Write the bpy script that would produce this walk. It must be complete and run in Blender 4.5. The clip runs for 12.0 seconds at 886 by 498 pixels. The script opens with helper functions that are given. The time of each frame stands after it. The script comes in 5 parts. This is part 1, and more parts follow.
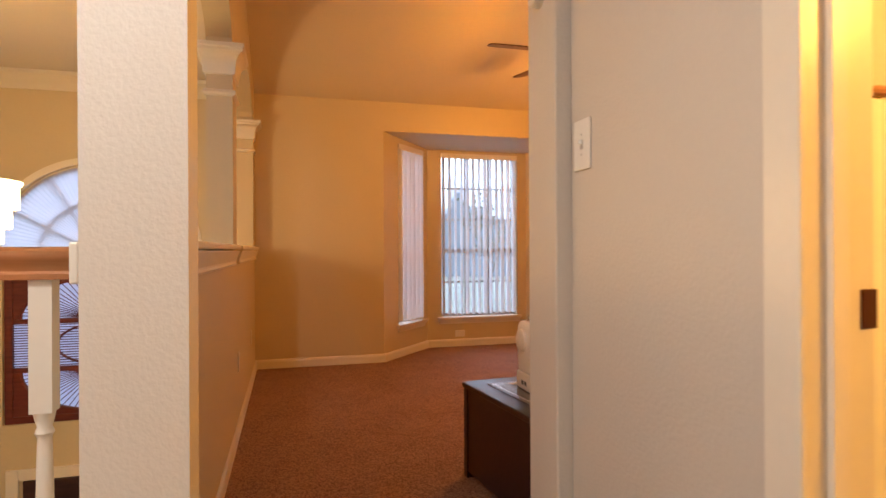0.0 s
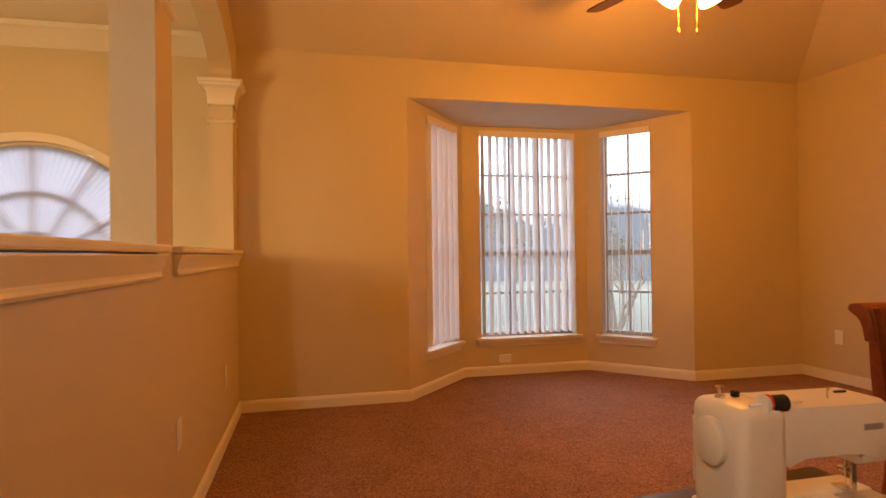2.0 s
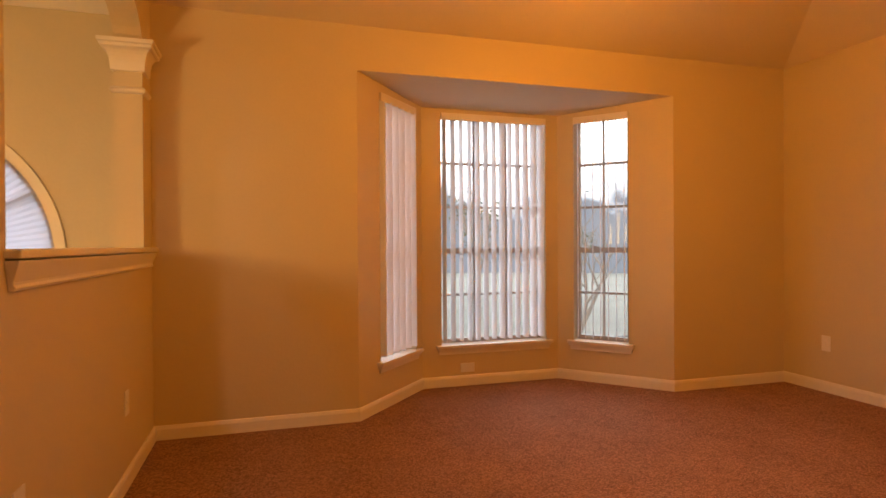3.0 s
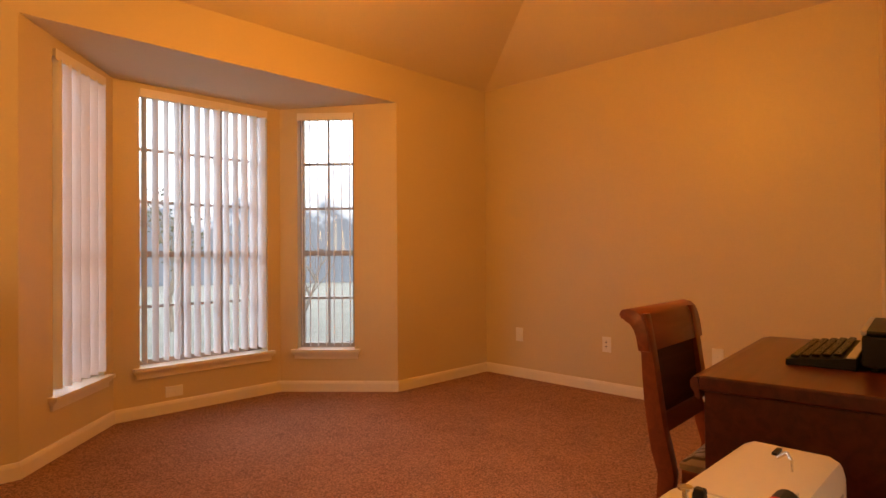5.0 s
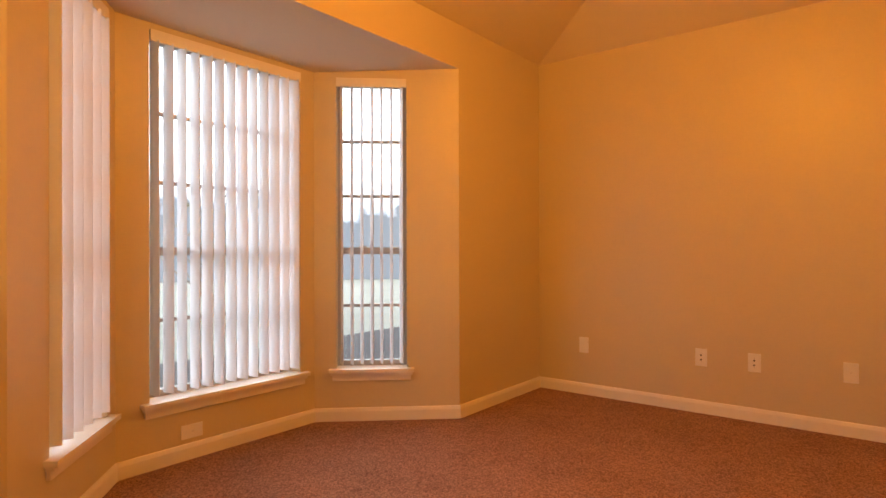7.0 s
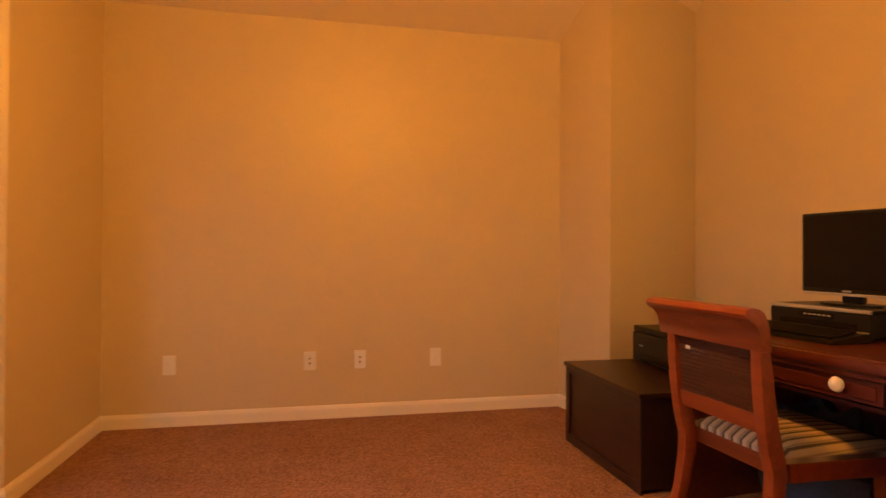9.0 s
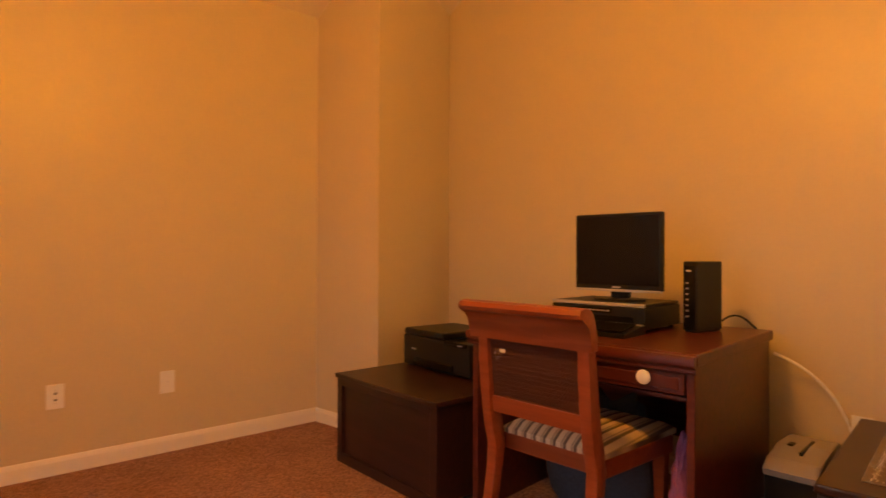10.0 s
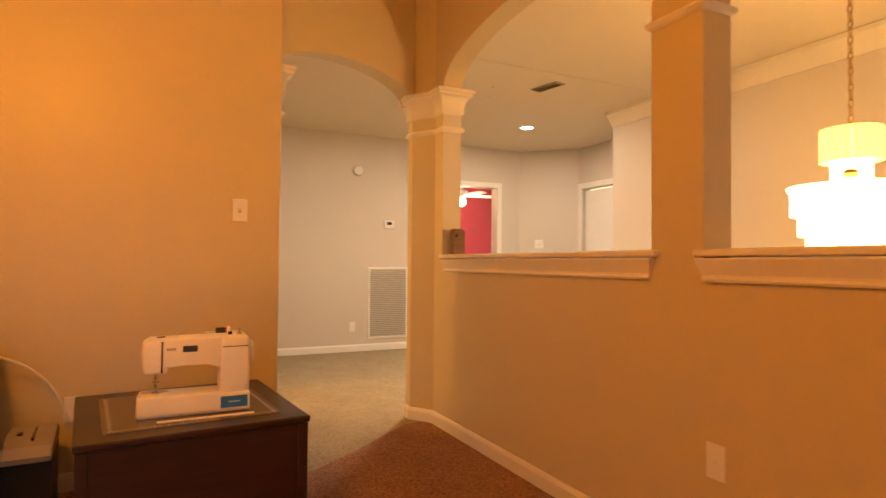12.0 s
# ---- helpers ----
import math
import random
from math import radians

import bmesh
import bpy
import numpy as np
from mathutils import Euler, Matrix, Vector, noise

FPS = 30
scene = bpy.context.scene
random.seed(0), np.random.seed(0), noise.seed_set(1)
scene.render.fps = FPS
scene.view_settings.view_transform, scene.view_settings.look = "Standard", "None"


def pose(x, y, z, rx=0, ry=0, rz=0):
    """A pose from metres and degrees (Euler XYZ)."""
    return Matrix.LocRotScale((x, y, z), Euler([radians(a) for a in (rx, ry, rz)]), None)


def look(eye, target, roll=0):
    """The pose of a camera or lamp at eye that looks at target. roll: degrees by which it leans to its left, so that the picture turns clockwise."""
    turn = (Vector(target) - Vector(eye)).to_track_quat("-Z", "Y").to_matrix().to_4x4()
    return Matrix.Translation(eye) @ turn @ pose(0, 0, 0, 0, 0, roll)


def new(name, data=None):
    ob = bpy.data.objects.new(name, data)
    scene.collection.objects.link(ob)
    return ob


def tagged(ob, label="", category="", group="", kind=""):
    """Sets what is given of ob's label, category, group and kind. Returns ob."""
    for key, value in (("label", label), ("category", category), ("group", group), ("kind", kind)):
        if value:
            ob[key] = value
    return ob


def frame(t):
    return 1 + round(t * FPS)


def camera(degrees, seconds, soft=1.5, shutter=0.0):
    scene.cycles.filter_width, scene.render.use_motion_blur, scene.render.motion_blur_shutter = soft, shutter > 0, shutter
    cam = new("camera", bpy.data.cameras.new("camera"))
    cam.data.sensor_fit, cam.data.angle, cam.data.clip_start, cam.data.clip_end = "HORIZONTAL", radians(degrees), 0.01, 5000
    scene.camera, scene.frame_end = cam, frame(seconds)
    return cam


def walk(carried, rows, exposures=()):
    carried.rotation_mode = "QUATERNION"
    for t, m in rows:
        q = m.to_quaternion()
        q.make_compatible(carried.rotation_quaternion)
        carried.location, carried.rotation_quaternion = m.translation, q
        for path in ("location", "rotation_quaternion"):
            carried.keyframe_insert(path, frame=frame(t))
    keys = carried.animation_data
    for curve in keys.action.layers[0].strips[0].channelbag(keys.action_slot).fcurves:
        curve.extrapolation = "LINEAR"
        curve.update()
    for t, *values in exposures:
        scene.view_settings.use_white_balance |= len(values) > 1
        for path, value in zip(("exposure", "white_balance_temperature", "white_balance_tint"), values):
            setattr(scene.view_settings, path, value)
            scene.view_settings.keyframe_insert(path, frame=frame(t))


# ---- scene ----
cam = camera(75.1, 12.0, shutter=0.25)
PATH = [
    (0, (0.295, -0.166, 1.11), (0.816, 1.765, 1.111), -0.3),
    (0.5, (0.26, 0.187, 1.098), (0.718, 2.133, 1.106), -0.3),
    (1, (0.303, 0.55, 1.086), (0.762, 2.496, 1.1), -0.7),
    (1.5, (0.42, 0.873, 1.086), (0.863, 2.823, 1.106), -0.8),
    (2, (0.494, 1.207, 1.1), (0.944, 3.156, 1.116), -0.7),
    (2.5, (0.58, 1.513, 1.098), (1.097, 3.445, 1.109), -0.6),
    (3, (0.662, 1.735, 1.145), (1.239, 3.650, 1.130), -0.35),
    (3.5, (0.690, 1.878, 1.165), (1.537, 3.690, 1.143), 0.3),
    (3.7, (0.705, 1.905, 1.160), (1.690, 3.645, 1.142), 0.3),
    (5.5, (0.658, 2.207, 1.074), (2.117, 3.575, 1.089), -0.5),
    (6, (0.731, 2.525, 1.091), (2.199, 3.884, 1.1), -0.5),
    (6.5, (0.669, 2.879, 1.094), (2.161, 4.211, 1.096), -0.4),
    (8.3, (0.594, 4.025, 1.054), (2.562, 4.379, 1.075), 0.3),
    (8.5, (0.676, 4.097, 1.041), (2.673, 4.208, 1.059), 0.3),
    (9, (0.931, 4.212, 1.057), (2.886, 3.791, 1.077), 0.3),
    (9.5, (1.175, 4.322, 1.037), (2.986, 3.474, 1.066), 0.4),
    (10, (1.431, 4.37, 1.059), (2.936, 3.053, 1.078), 0.2),
    (10.5, (1.619, 4.309, 1.086), (2.752, 2.661, 1.105), 0.5),
    (11, (1.679, 4.496, 1.064), (2.115, 2.545, 1.103), 0.4),
    (11.2, (1.666, 4.578, 1.063), (1.7, 2.578, 1.101), 0.4),
    (11.5, (1.645, 4.698, 1.083), (1.168, 2.756, 1.123), 0.2),
    (11.6, (1.649, 4.738, 1.082), (1.051, 2.831, 1.126), 0.2),
    (12, (1.672, 4.906, 1.084), (0.799, 3.108, 1.133), 0.5),
]
walk(cam, [(t, look(eye, target, roll)) for t, eye, target, roll in PATH], [(0.0, -0.25, 5400, 10), (1.0, -0.30, 5600, 10), (1.5, -0.27, 5950, 10), (2.0, -0.33, 6500, 13), (2.5, -0.39, 6800, 14), (3.5, -0.40, 6850, 14), (5.5, -0.33, 6600, 11), (6.5, -0.07, 6550, 9), (8.5, -0.03, 6550, 10), (10.5, 0.03, 6450, 8), (11.0, 0.10, 6500, 8), (11.5, -0.02, 6800, 11), (12.0, -0.06, 7150, 13)])

# ---- light and world ----
world = bpy.data.worlds.new("world")
scene.world = world
world.use_nodes = True
wn = world.node_tree.nodes
sky = wn.new("ShaderNodeTexSky")
sky.sky_type = "NISHITA"
sky.sun_disc = False
sky.sun_elevation = radians(12)
sky.sun_rotation = radians(200)
sky.dust_density = 4.0
world.node_tree.links.new(sky.outputs[0], wn["Background"].inputs[0])
wn["Background"].inputs[1].default_value = 0.15
sun = bpy.data.lights.new("sun", "SUN")
sun.energy, sun.angle, sun.color = 1.5, radians(20), (1.0, 0.97, 0.93)
new("sun", sun).matrix_world = look((0, 0, 30), (6, 20, 0))


def point_light(name, place, watts, color, radius):
    data = bpy.data.lights.new(name, "POINT")
    data.energy, data.color, data.shadow_soft_size = watts, color, radius
    ob = new(name, data)
    ob.location = place
    return ob


WARM = (1.0, 0.34, 0.017)
FAN = (2.45, 3.80)
for dx, dy in ((0.12, 0.05), (-0.10, 0.08), (-0.02, -0.13)):
    point_light("fan_bulb", (FAN[0] + dx, FAN[1] + dy, 2.37), 44, WARM, 0.05)
AMBER = (1.0, 0.43, 0.075)
CHAND = (-1.31, 3.272)
for k in range(3):
    point_light("chandelier_bulb", (CHAND[0] + 0.13 * math.cos(1.2 + 2.1 * k), CHAND[1] + 0.13 * math.sin(1.2 + 2.1 * k), 1.31), 14, AMBER, 0.03)


def down_light(name, x, y, z, watts, color):
    data = bpy.data.lights.new(name, "AREA")
    data.shape, data.size, data.energy, data.color = "DISK", 0.13, watts, color
    new(name, data).location = (x, y, z)


HALL_LIGHT = (1.0, 0.82, 0.63)
down_light("hall_spot", -2.08, -0.63, 2.645, 26, HALL_LIGHT)
# added fill out of view behind the column, brightens the hall walls
down_light("hall_spot", -0.50, 0.35, 2.645, 46, HALL_LIGHT)
point_light("side_room_bulb", (2.05, -0.2, 1.95), 110, (1.0, 0.46, 0.065), 0.10)

point_light("bedroom_bulb", (-2.47, -3.0, 1.90), 30, (1.0, 0.80, 0.60), 0.06)

# ---- materials ----


def material(name, color, rough=0.6, metal=0.0, var=0.12, scale=6.0, fine=90.0, bump=0.15, depth=0.002, spec=0.5):
    """Paint, wood, plastic or metal with mottling at two scales and a fine relief."""
    m = bpy.data.materials.new(name)
    m.use_nodes = True
    nt = m.node_tree
    b = nt.nodes["Principled BSDF"]
    b.inputs["Roughness"].default_value = rough
    b.inputs["Metallic"].default_value = metal
    b.inputs["Specular IOR Level"].default_value = spec
    tc = nt.nodes.new("ShaderNodeTexCoord")
    n1, n2 = nt.nodes.new("ShaderNodeTexNoise"), nt.nodes.new("ShaderNodeTexNoise")
    n1.inputs["Scale"].default_value, n2.inputs["Scale"].default_value = scale, fine
    n1.inputs["Detail"].default_value = 4.0
    mix = nt.nodes.new("ShaderNodeMix")
    mix.data_type = "RGBA"
    mix.inputs["A"].default_value = (*[c * (1 - var) for c in color], 1)
    mix.inputs["B"].default_value = (*[min(1.0, c * (1 + var)) for c in color], 1)
    add = nt.nodes.new("ShaderNodeMath")
    add.operation = "MULTIPLY_ADD"
    half = nt.nodes.new("ShaderNodeMath")
    half.operation = "ADD"
    bp = nt.nodes.new("ShaderNodeBump")
    bp.inputs["Strength"].default_value, bp.inputs["Distance"].default_value = bump, depth
    for n in (n1, n2):
        nt.links.new(tc.outputs["Object"], n.inputs["Vector"])
    nt.links.new(n1.outputs[0], half.inputs[0])
    nt.links.new(n2.outputs[0], half.inputs[1])
    nt.links.new(half.outputs[0], add.inputs[0])
    nt.links.new(add.outputs[0], mix.inputs["Factor"])
    add.inputs[1].default_value, add.inputs[2].default_value = 0.9, -0.4
    nt.links.new(mix.outputs["Result"], b.inputs["Base Color"])
    nt.links.new(n2.outputs[0], bp.inputs["Height"])
    nt.links.new(bp.outputs[0], b.inputs["Normal"])
    return m


def wood(name, dark, light, rough, stretch=(2.0, 22.0, 22.0), spec=0.5):
    m = material(name, dark, rough, 0.0, 0.1, 5.0, 120.0, 0.08, 0.001, spec)
    nt = m.node_tree
    mp = nt.nodes.new("ShaderNodeMapping")
    mp.inputs["Scale"].default_value = stretch
    grain = nt.nodes.new("ShaderNodeTexNoise")
    grain.inputs["Scale"].default_value, grain.inputs["Detail"].default_value = 1.6, 6.0
    grain.inputs["Distortion"].default_value = 0.6
    ramp = nt.nodes.new("ShaderNodeValToRGB")
    ramp.color_ramp.elements[0].position, ramp.color_ramp.elements[1].position = 0.35, 0.68
    ramp.color_ramp.elements[0].color, ramp.color_ramp.elements[1].color = (*dark, 1), (*light, 1)
    tc = [n for n in nt.nodes if n.type == "TEX_COORD"][0]
    nt.links.new(tc.outputs["Object"], mp.inputs[0])
    nt.links.new(mp.outputs[0], grain.inputs["Vector"])
    nt.links.new(grain.outputs[0], ramp.inputs[0])
    nt.links.new(ramp.outputs[0], nt.nodes["Principled BSDF"].inputs["Base Color"])
    return m


def carpet(name, dark, light, patchy=0.16):
    m = material(name, dark, 0.95, 0.0, 0.2, 2.0, 140.0, 0.9, 0.006, 0.1)
    nt = m.node_tree
    tc = [n for n in nt.nodes if n.type == "TEX_COORD"][0]
    tufts = nt.nodes.new("ShaderNodeTexNoise")
    tufts.inputs["Scale"].default_value, tufts.inputs["Detail"].default_value = 70.0, 5.0
    tufts.inputs["Roughness"].default_value = 0.85
    drift = nt.nodes.new("ShaderNodeTexNoise")
    drift.inputs["Scale"].default_value, drift.inputs["Detail"].default_value = 3.2, 6.0
    drift.inputs["Roughness"].default_value = 0.7
    s = nt.nodes.new("ShaderNodeMath")
    s.operation = "MULTIPLY_ADD"
    s.inputs[1].default_value = patchy
    ramp = nt.nodes.new("ShaderNodeValToRGB")
    ramp.color_ramp.elements[0].position, ramp.color_ramp.elements[1].position = 0.22, 0.92
    ramp.color_ramp.elements[0].color, ramp.color_ramp.elements[1].color = (*dark, 1), (*light, 1)
    nt.links.new(tc.outputs["Object"], tufts.inputs["Vector"])
    nt.links.new(tc.outputs["Object"], drift.inputs["Vector"])
    nt.links.new(drift.outputs[0], s.inputs[0])
    cells = nt.nodes.new("ShaderNodeTexVoronoi")
    cells.inputs["Scale"].default_value = 150.0
    pick = nt.nodes.new("ShaderNodeSeparateColor")
    half_sum = nt.nodes.new("ShaderNodeMath")
    half_sum.operation = "MULTIPLY_ADD"
    half_sum.inputs[1].default_value = 0.42
    soft_part = nt.nodes.new("ShaderNodeMath")
    soft_part.operation, soft_part.inputs[1].default_value = "MULTIPLY", 0.50
    nt.links.new(tc.outputs["Object"], cells.inputs["Vector"])
    nt.links.new(cells.outputs["Color"], pick.inputs[0])
    nt.links.new(tufts.outputs[0], soft_part.inputs[0])
    nt.links.new(pick.outputs[0], half_sum.inputs[0])
    nt.links.new(soft_part.outputs[0], half_sum.inputs[2])
    nt.links.new(half_sum.outputs[0], s.inputs[2])
    nt.links.new(s.outputs[0], ramp.inputs[0])
    nt.links.new(ramp.outputs[0], nt.nodes["Principled BSDF"].inputs["Base Color"])
    bp = [n for n in nt.nodes if n.type == "BUMP"][0]
    nt.links.new(tufts.outputs[0], bp.inputs["Height"])
    return m


def glass(name, tint=(1, 1, 1), rough=0.0):
    m = bpy.data.materials.new(name)
    m.use_nodes = True
    b = m.node_tree.nodes["Principled BSDF"]
    b.inputs["Base Color"].default_value = (*tint, 1)
    b.inputs["Transmission Weight"].default_value = 1.0
    b.inputs["Roughness"].default_value = rough
    b.inputs["IOR"].default_value = 1.45
    return m


def glow(name, color, strength):
    m = bpy.data.materials.new(name)
    m.use_nodes = True
    b = m.node_tree.nodes["Principled BSDF"]
    b.inputs["Base Color"].default_value = (*color, 1)
    b.inputs["Emission Color"].default_value = (*color, 1)
    b.inputs["Emission Strength"].default_value = strength
    return m


# same greige paint twice: the room copy has warm lamplight in its colour
PAINT_LAMPLIT = material("wall_paint_lamplit", (0.61, 0.505, 0.315), 0.42, 0, 0.03, 1.2, 60, 0.25, 0.003, 0.55)
HALL_PAINT = material("hall_paint", (0.62, 0.57, 0.51), 0.50, 0, 0.03, 1.2, 95, 0.36, 0.0040, 0.4)
CEIL = material("ceiling_paint", (0.74, 0.66, 0.53), 0.7, 0, 0.03, 1.0, 70, 0.3, 0.004, 0.3)
ROOM_CEIL = material("room_ceiling_paint", (0.72, 0.61, 0.44), 0.6, 0, 0.03, 1.0, 70, 0.3, 0.004, 0.4)
TRIM = material("trim_paint", (0.78, 0.72, 0.62), 0.35, 0, 0.03, 3, 40, 0.05, 0.001)
WHITE = material("white_plastic", (0.80, 0.78, 0.74), 0.35, 0, 0.03, 4, 60, 0.03, 0.001)
CARPET = carpet("brown_carpet", (0.062, 0.027, 0.020), (0.46, 0.262, 0.190), 0.34)
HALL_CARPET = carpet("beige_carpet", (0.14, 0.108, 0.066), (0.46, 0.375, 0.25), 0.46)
VANE = material("vinyl_vane", (0.80, 0.80, 0.82), 0.45, 0, 0.03, 3, 80, 0.08, 0.001)
ALU = material("window_metal", (0.42, 0.40, 0.38), 0.45, 0.3, 0.08, 8, 90, 0.05, 0.001)
PANE = glass("window_glass")
CHERRY = wood("cherry_wood", (0.060, 0.0105, 0.0085), (0.110, 0.021, 0.0145), 0.30)
CHAIRWOOD = wood("chair_wood", (0.20, 0.040, 0.013), (0.27, 0.060, 0.020), 0.32)
ESPRESSO = wood("espresso_wood", (0.016, 0.0055, 0.0058), (0.031, 0.0105, 0.0100), 0.33)
RAILWOOD = wood("oak_rail", (0.28, 0.11, 0.035), (0.42, 0.19, 0.07), 0.3)
BLACK = material("black_plastic", (0.008, 0.007, 0.008), 0.42, 0, 0.15, 8, 120, 0.05, 0.001, 0.3)
SCREEN = material("dark_screen", (0.005, 0.004, 0.005), 0.25, 0, 0.05, 3, 60, 0.0, 0.0005, 0.25)
SILVER = material("silver_plastic", (0.50, 0.49, 0.48), 0.35, 0.5, 0.05, 6, 90, 0.03, 0.001)
CHROME = material("chrome", (0.75, 0.74, 0.72), 0.15, 1.0, 0.03, 6, 90, 0.02, 0.0005)
BRASS = material("brass", (0.55, 0.36, 0.12), 0.3, 1.0, 0.08, 6, 90, 0.04, 0.0005)
BLUE = material("blue_label", (0.02, 0.15, 0.42), 0.4, 0, 0.05)
RED = material("red_paint", (0.52, 0.07, 0.09), 0.8, 0, 0.12, 5, 80, 0.2)
BULB = glow("lit_glass", (1.0, 0.70, 0.34), 14.0)
LIT = glow("lit_crystal", (1.0, 0.76, 0.36), 6.0)
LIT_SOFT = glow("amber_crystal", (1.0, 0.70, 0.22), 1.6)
LED = glow("lit_led", (1.0, 0.93, 0.82), 25.0)

# ---- mesh helpers ----


def mesh_object(name, bm, mat, parent=None, label="", smooth=False):
    me = bpy.data.meshes.new(name)
    bmesh.ops.recalc_face_normals(bm, faces=bm.faces[:])
    bm.to_mesh(me)
    bm.free()
    me.materials.append(mat)
    if smooth:
        me.polygons.foreach_set("use_smooth", [True] * len(me.polygons))
        me.set_sharp_from_angle(angle=radians(38))
    ob = new(name, me)
    if parent:
        ob.parent = parent
    if label:
        ob["label"] = label
    return ob


def part(name, bm, mat, parent, label="", smooth=False):
    return mesh_object(name, bm, mat, parent, label, smooth)


def thing(name, m, label, category, group="", kind=""):
    e = new(name)
    e.matrix_world = m
    return tagged(e, label, category, group, kind)


def box(x0, x1, y0, y1, z0, z1, bevel=0.0, bm=None, seg=2):
    own = bmesh.new()
    bmesh.ops.create_cube(own, size=1.0)
    for v in own.verts:
        v.co = Vector((x0 + (v.co.x + 0.5) * (x1 - x0), y0 + (v.co.y + 0.5) * (y1 - y0), z0 + (v.co.z + 0.5) * (z1 - z0)))
    if bevel:
        bmesh.ops.bevel(own, geom=own.edges[:], offset=bevel, segments=seg, profile=0.5, affect="EDGES")
    return merge(bm, own)


def merge(bm, own):
    if bm is None:
        return own
    me = bpy.data.meshes.new("tmp")
    own.to_mesh(me)
    own.free()
    bm.from_mesh(me)
    bpy.data.meshes.remove(me)
    return bm


def moved(bm, m):
    bmesh.ops.transform(bm, matrix=m, verts=bm.verts[:])
    return bm


def sheet(outline, thick, to3, bm=None, bevel=0.0):
    """A flat outline in (u, v), pushed through the thickness w; to3 gives the place of (u, v, w)."""
    own = bmesh.new()
    a = [own.verts.new(to3(u, v, 0.0)) for u, v in outline]
    b = [own.verts.new(to3(u, v, thick)) for u, v in outline]
    fa = own.faces.new(a)
    fb = own.faces.new(b[::-1])
    n = len(outline)
    for i in range(n):
        own.faces.new((a[(i + 1) % n], a[i], b[i], b[(i + 1) % n]))
    if bevel:
        es = list({e for fc in (fa, fb) for e in fc.edges})
        bmesh.ops.bevel(own, geom=es, offset=bevel, segments=2, profile=0.5, affect="EDGES")
    big = [fc for fc in own.faces if len(fc.verts) > 4]
    if big:
        bmesh.ops.triangulate(own, faces=big)
    return merge(bm, own)


def prism(poly, z0, z1, bm=None, bevel=0.0):
    return sheet(poly, z1 - z0, lambda u, v, w: (u, v, z0 + w), bm, bevel)


def along(p, q):
    """Maps (u along p to q, height, w to the left of that way) into the world."""
    d = (Vector(q) - Vector(p)).normalized()
    n = Vector((-d.y, d.x))
    return lambda u, v, w: (p[0] + d.x * u + n.x * w, p[1] + d.y * u + n.y * w, v)


def lathe(profile, steps=24, bm=None, base=(0, 0, 0)):
    own = bmesh.new()
    rings = []
    for r, z in profile:
        if r < 1e-5:
            rings.append([own.verts.new((base[0], base[1], base[2] + z))])
        else:
            rings.append([own.verts.new((base[0] + r * math.cos(2 * math.pi * i / steps), base[1] + r * math.sin(2 * math.pi * i / steps), base[2] + z)) for i in range(steps)])
    for a, b in zip(rings, rings[1:]):
        for i in range(steps):
            j = (i + 1) % steps
            if len(a) == 1 and len(b) == 1:
                continue
            if len(a) == 1:
                own.faces.new((a[0], b[i], b[j]))
            elif len(b) == 1:
                own.faces.new((a[i], a[j], b[0]))
            else:
                own.faces.new((a[i], a[j], b[j], b[i]))
    for ring, flip in ((rings[0], True), (rings[-1], False)):
        if len(ring) > 1:
            own.faces.new(ring[::-1] if flip else ring)
    return merge(bm, own)


def tube(points, radius, steps=8, bm=None):
    own = bmesh.new()
    pts = [Vector(p) for p in points]
    rings = []
    for i, p in enumerate(pts):
        d = (pts[min(i + 1, len(pts) - 1)] - pts[max(i - 1, 0)]).normalized()
        side = d.cross(Vector((0, 0, 1)) if abs(d.z) < 0.95 else Vector((1, 0, 0))).normalized()
        up = side.cross(d)
        r = radius[i] if isinstance(radius, (list, tuple)) else radius
        rings.append([own.verts.new(p + r * (math.cos(2 * math.pi * k / steps) * side + math.sin(2 * math.pi * k / steps) * up)) for k in range(steps)])
    for a, b in zip(rings, rings[1:]):
        for k in range(steps):
            own.faces.new((a[k], a[(k + 1) % steps], b[(k + 1) % steps], b[k]))
    own.faces.new(rings[0][::-1])
    own.faces.new(rings[-1])
    return merge(bm, own)


def bezier(p0, p1, p2, p3, n=14):
    return [Vector(p0) * (1 - t) ** 3 + Vector(p1) * 3 * t * (1 - t) ** 2 + Vector(p2) * 3 * t * t * (1 - t) + Vector(p3) * t ** 3 for t in [i / n for i in range(n + 1)]]


def structure(name, bm, mat, label="", category=""):
    return tagged(mesh_object(name, bm, mat), label, category, "", "structure")


def trim_run(points, profile, bm=None):
    """A moulding with the given (out, height) profile along a line on the floor plan; out is to the right of the way."""
    own = bmesh.new()
    pts = [Vector(p) for p in points]
    rings = []
    for i, p in enumerate(pts):
        a = (pts[i] - pts[i - 1]).normalized() if i else (pts[1] - pts[0]).normalized()
        b = (pts[i + 1] - pts[i]).normalized() if i + 1 < len(pts) else a
        na, nb = Vector((a.y, -a.x)), Vector((b.y, -b.x))
        n = (na + nb).normalized()
        n = n / max(0.3, n.dot(na))
        rings.append([own.verts.new((p.x + n.x * o, p.y + n.y * o, h)) for o, h in profile])
    k = len(profile)
    for a, b in zip(rings, rings[1:]):
        for i in range(k):
            own.faces.new((a[i], a[(i + 1) % k], b[(i + 1) % k], b[i]))
    own.faces.new(rings[0][::-1])
    own.faces.new(rings[-1])
    return merge(bm, own)

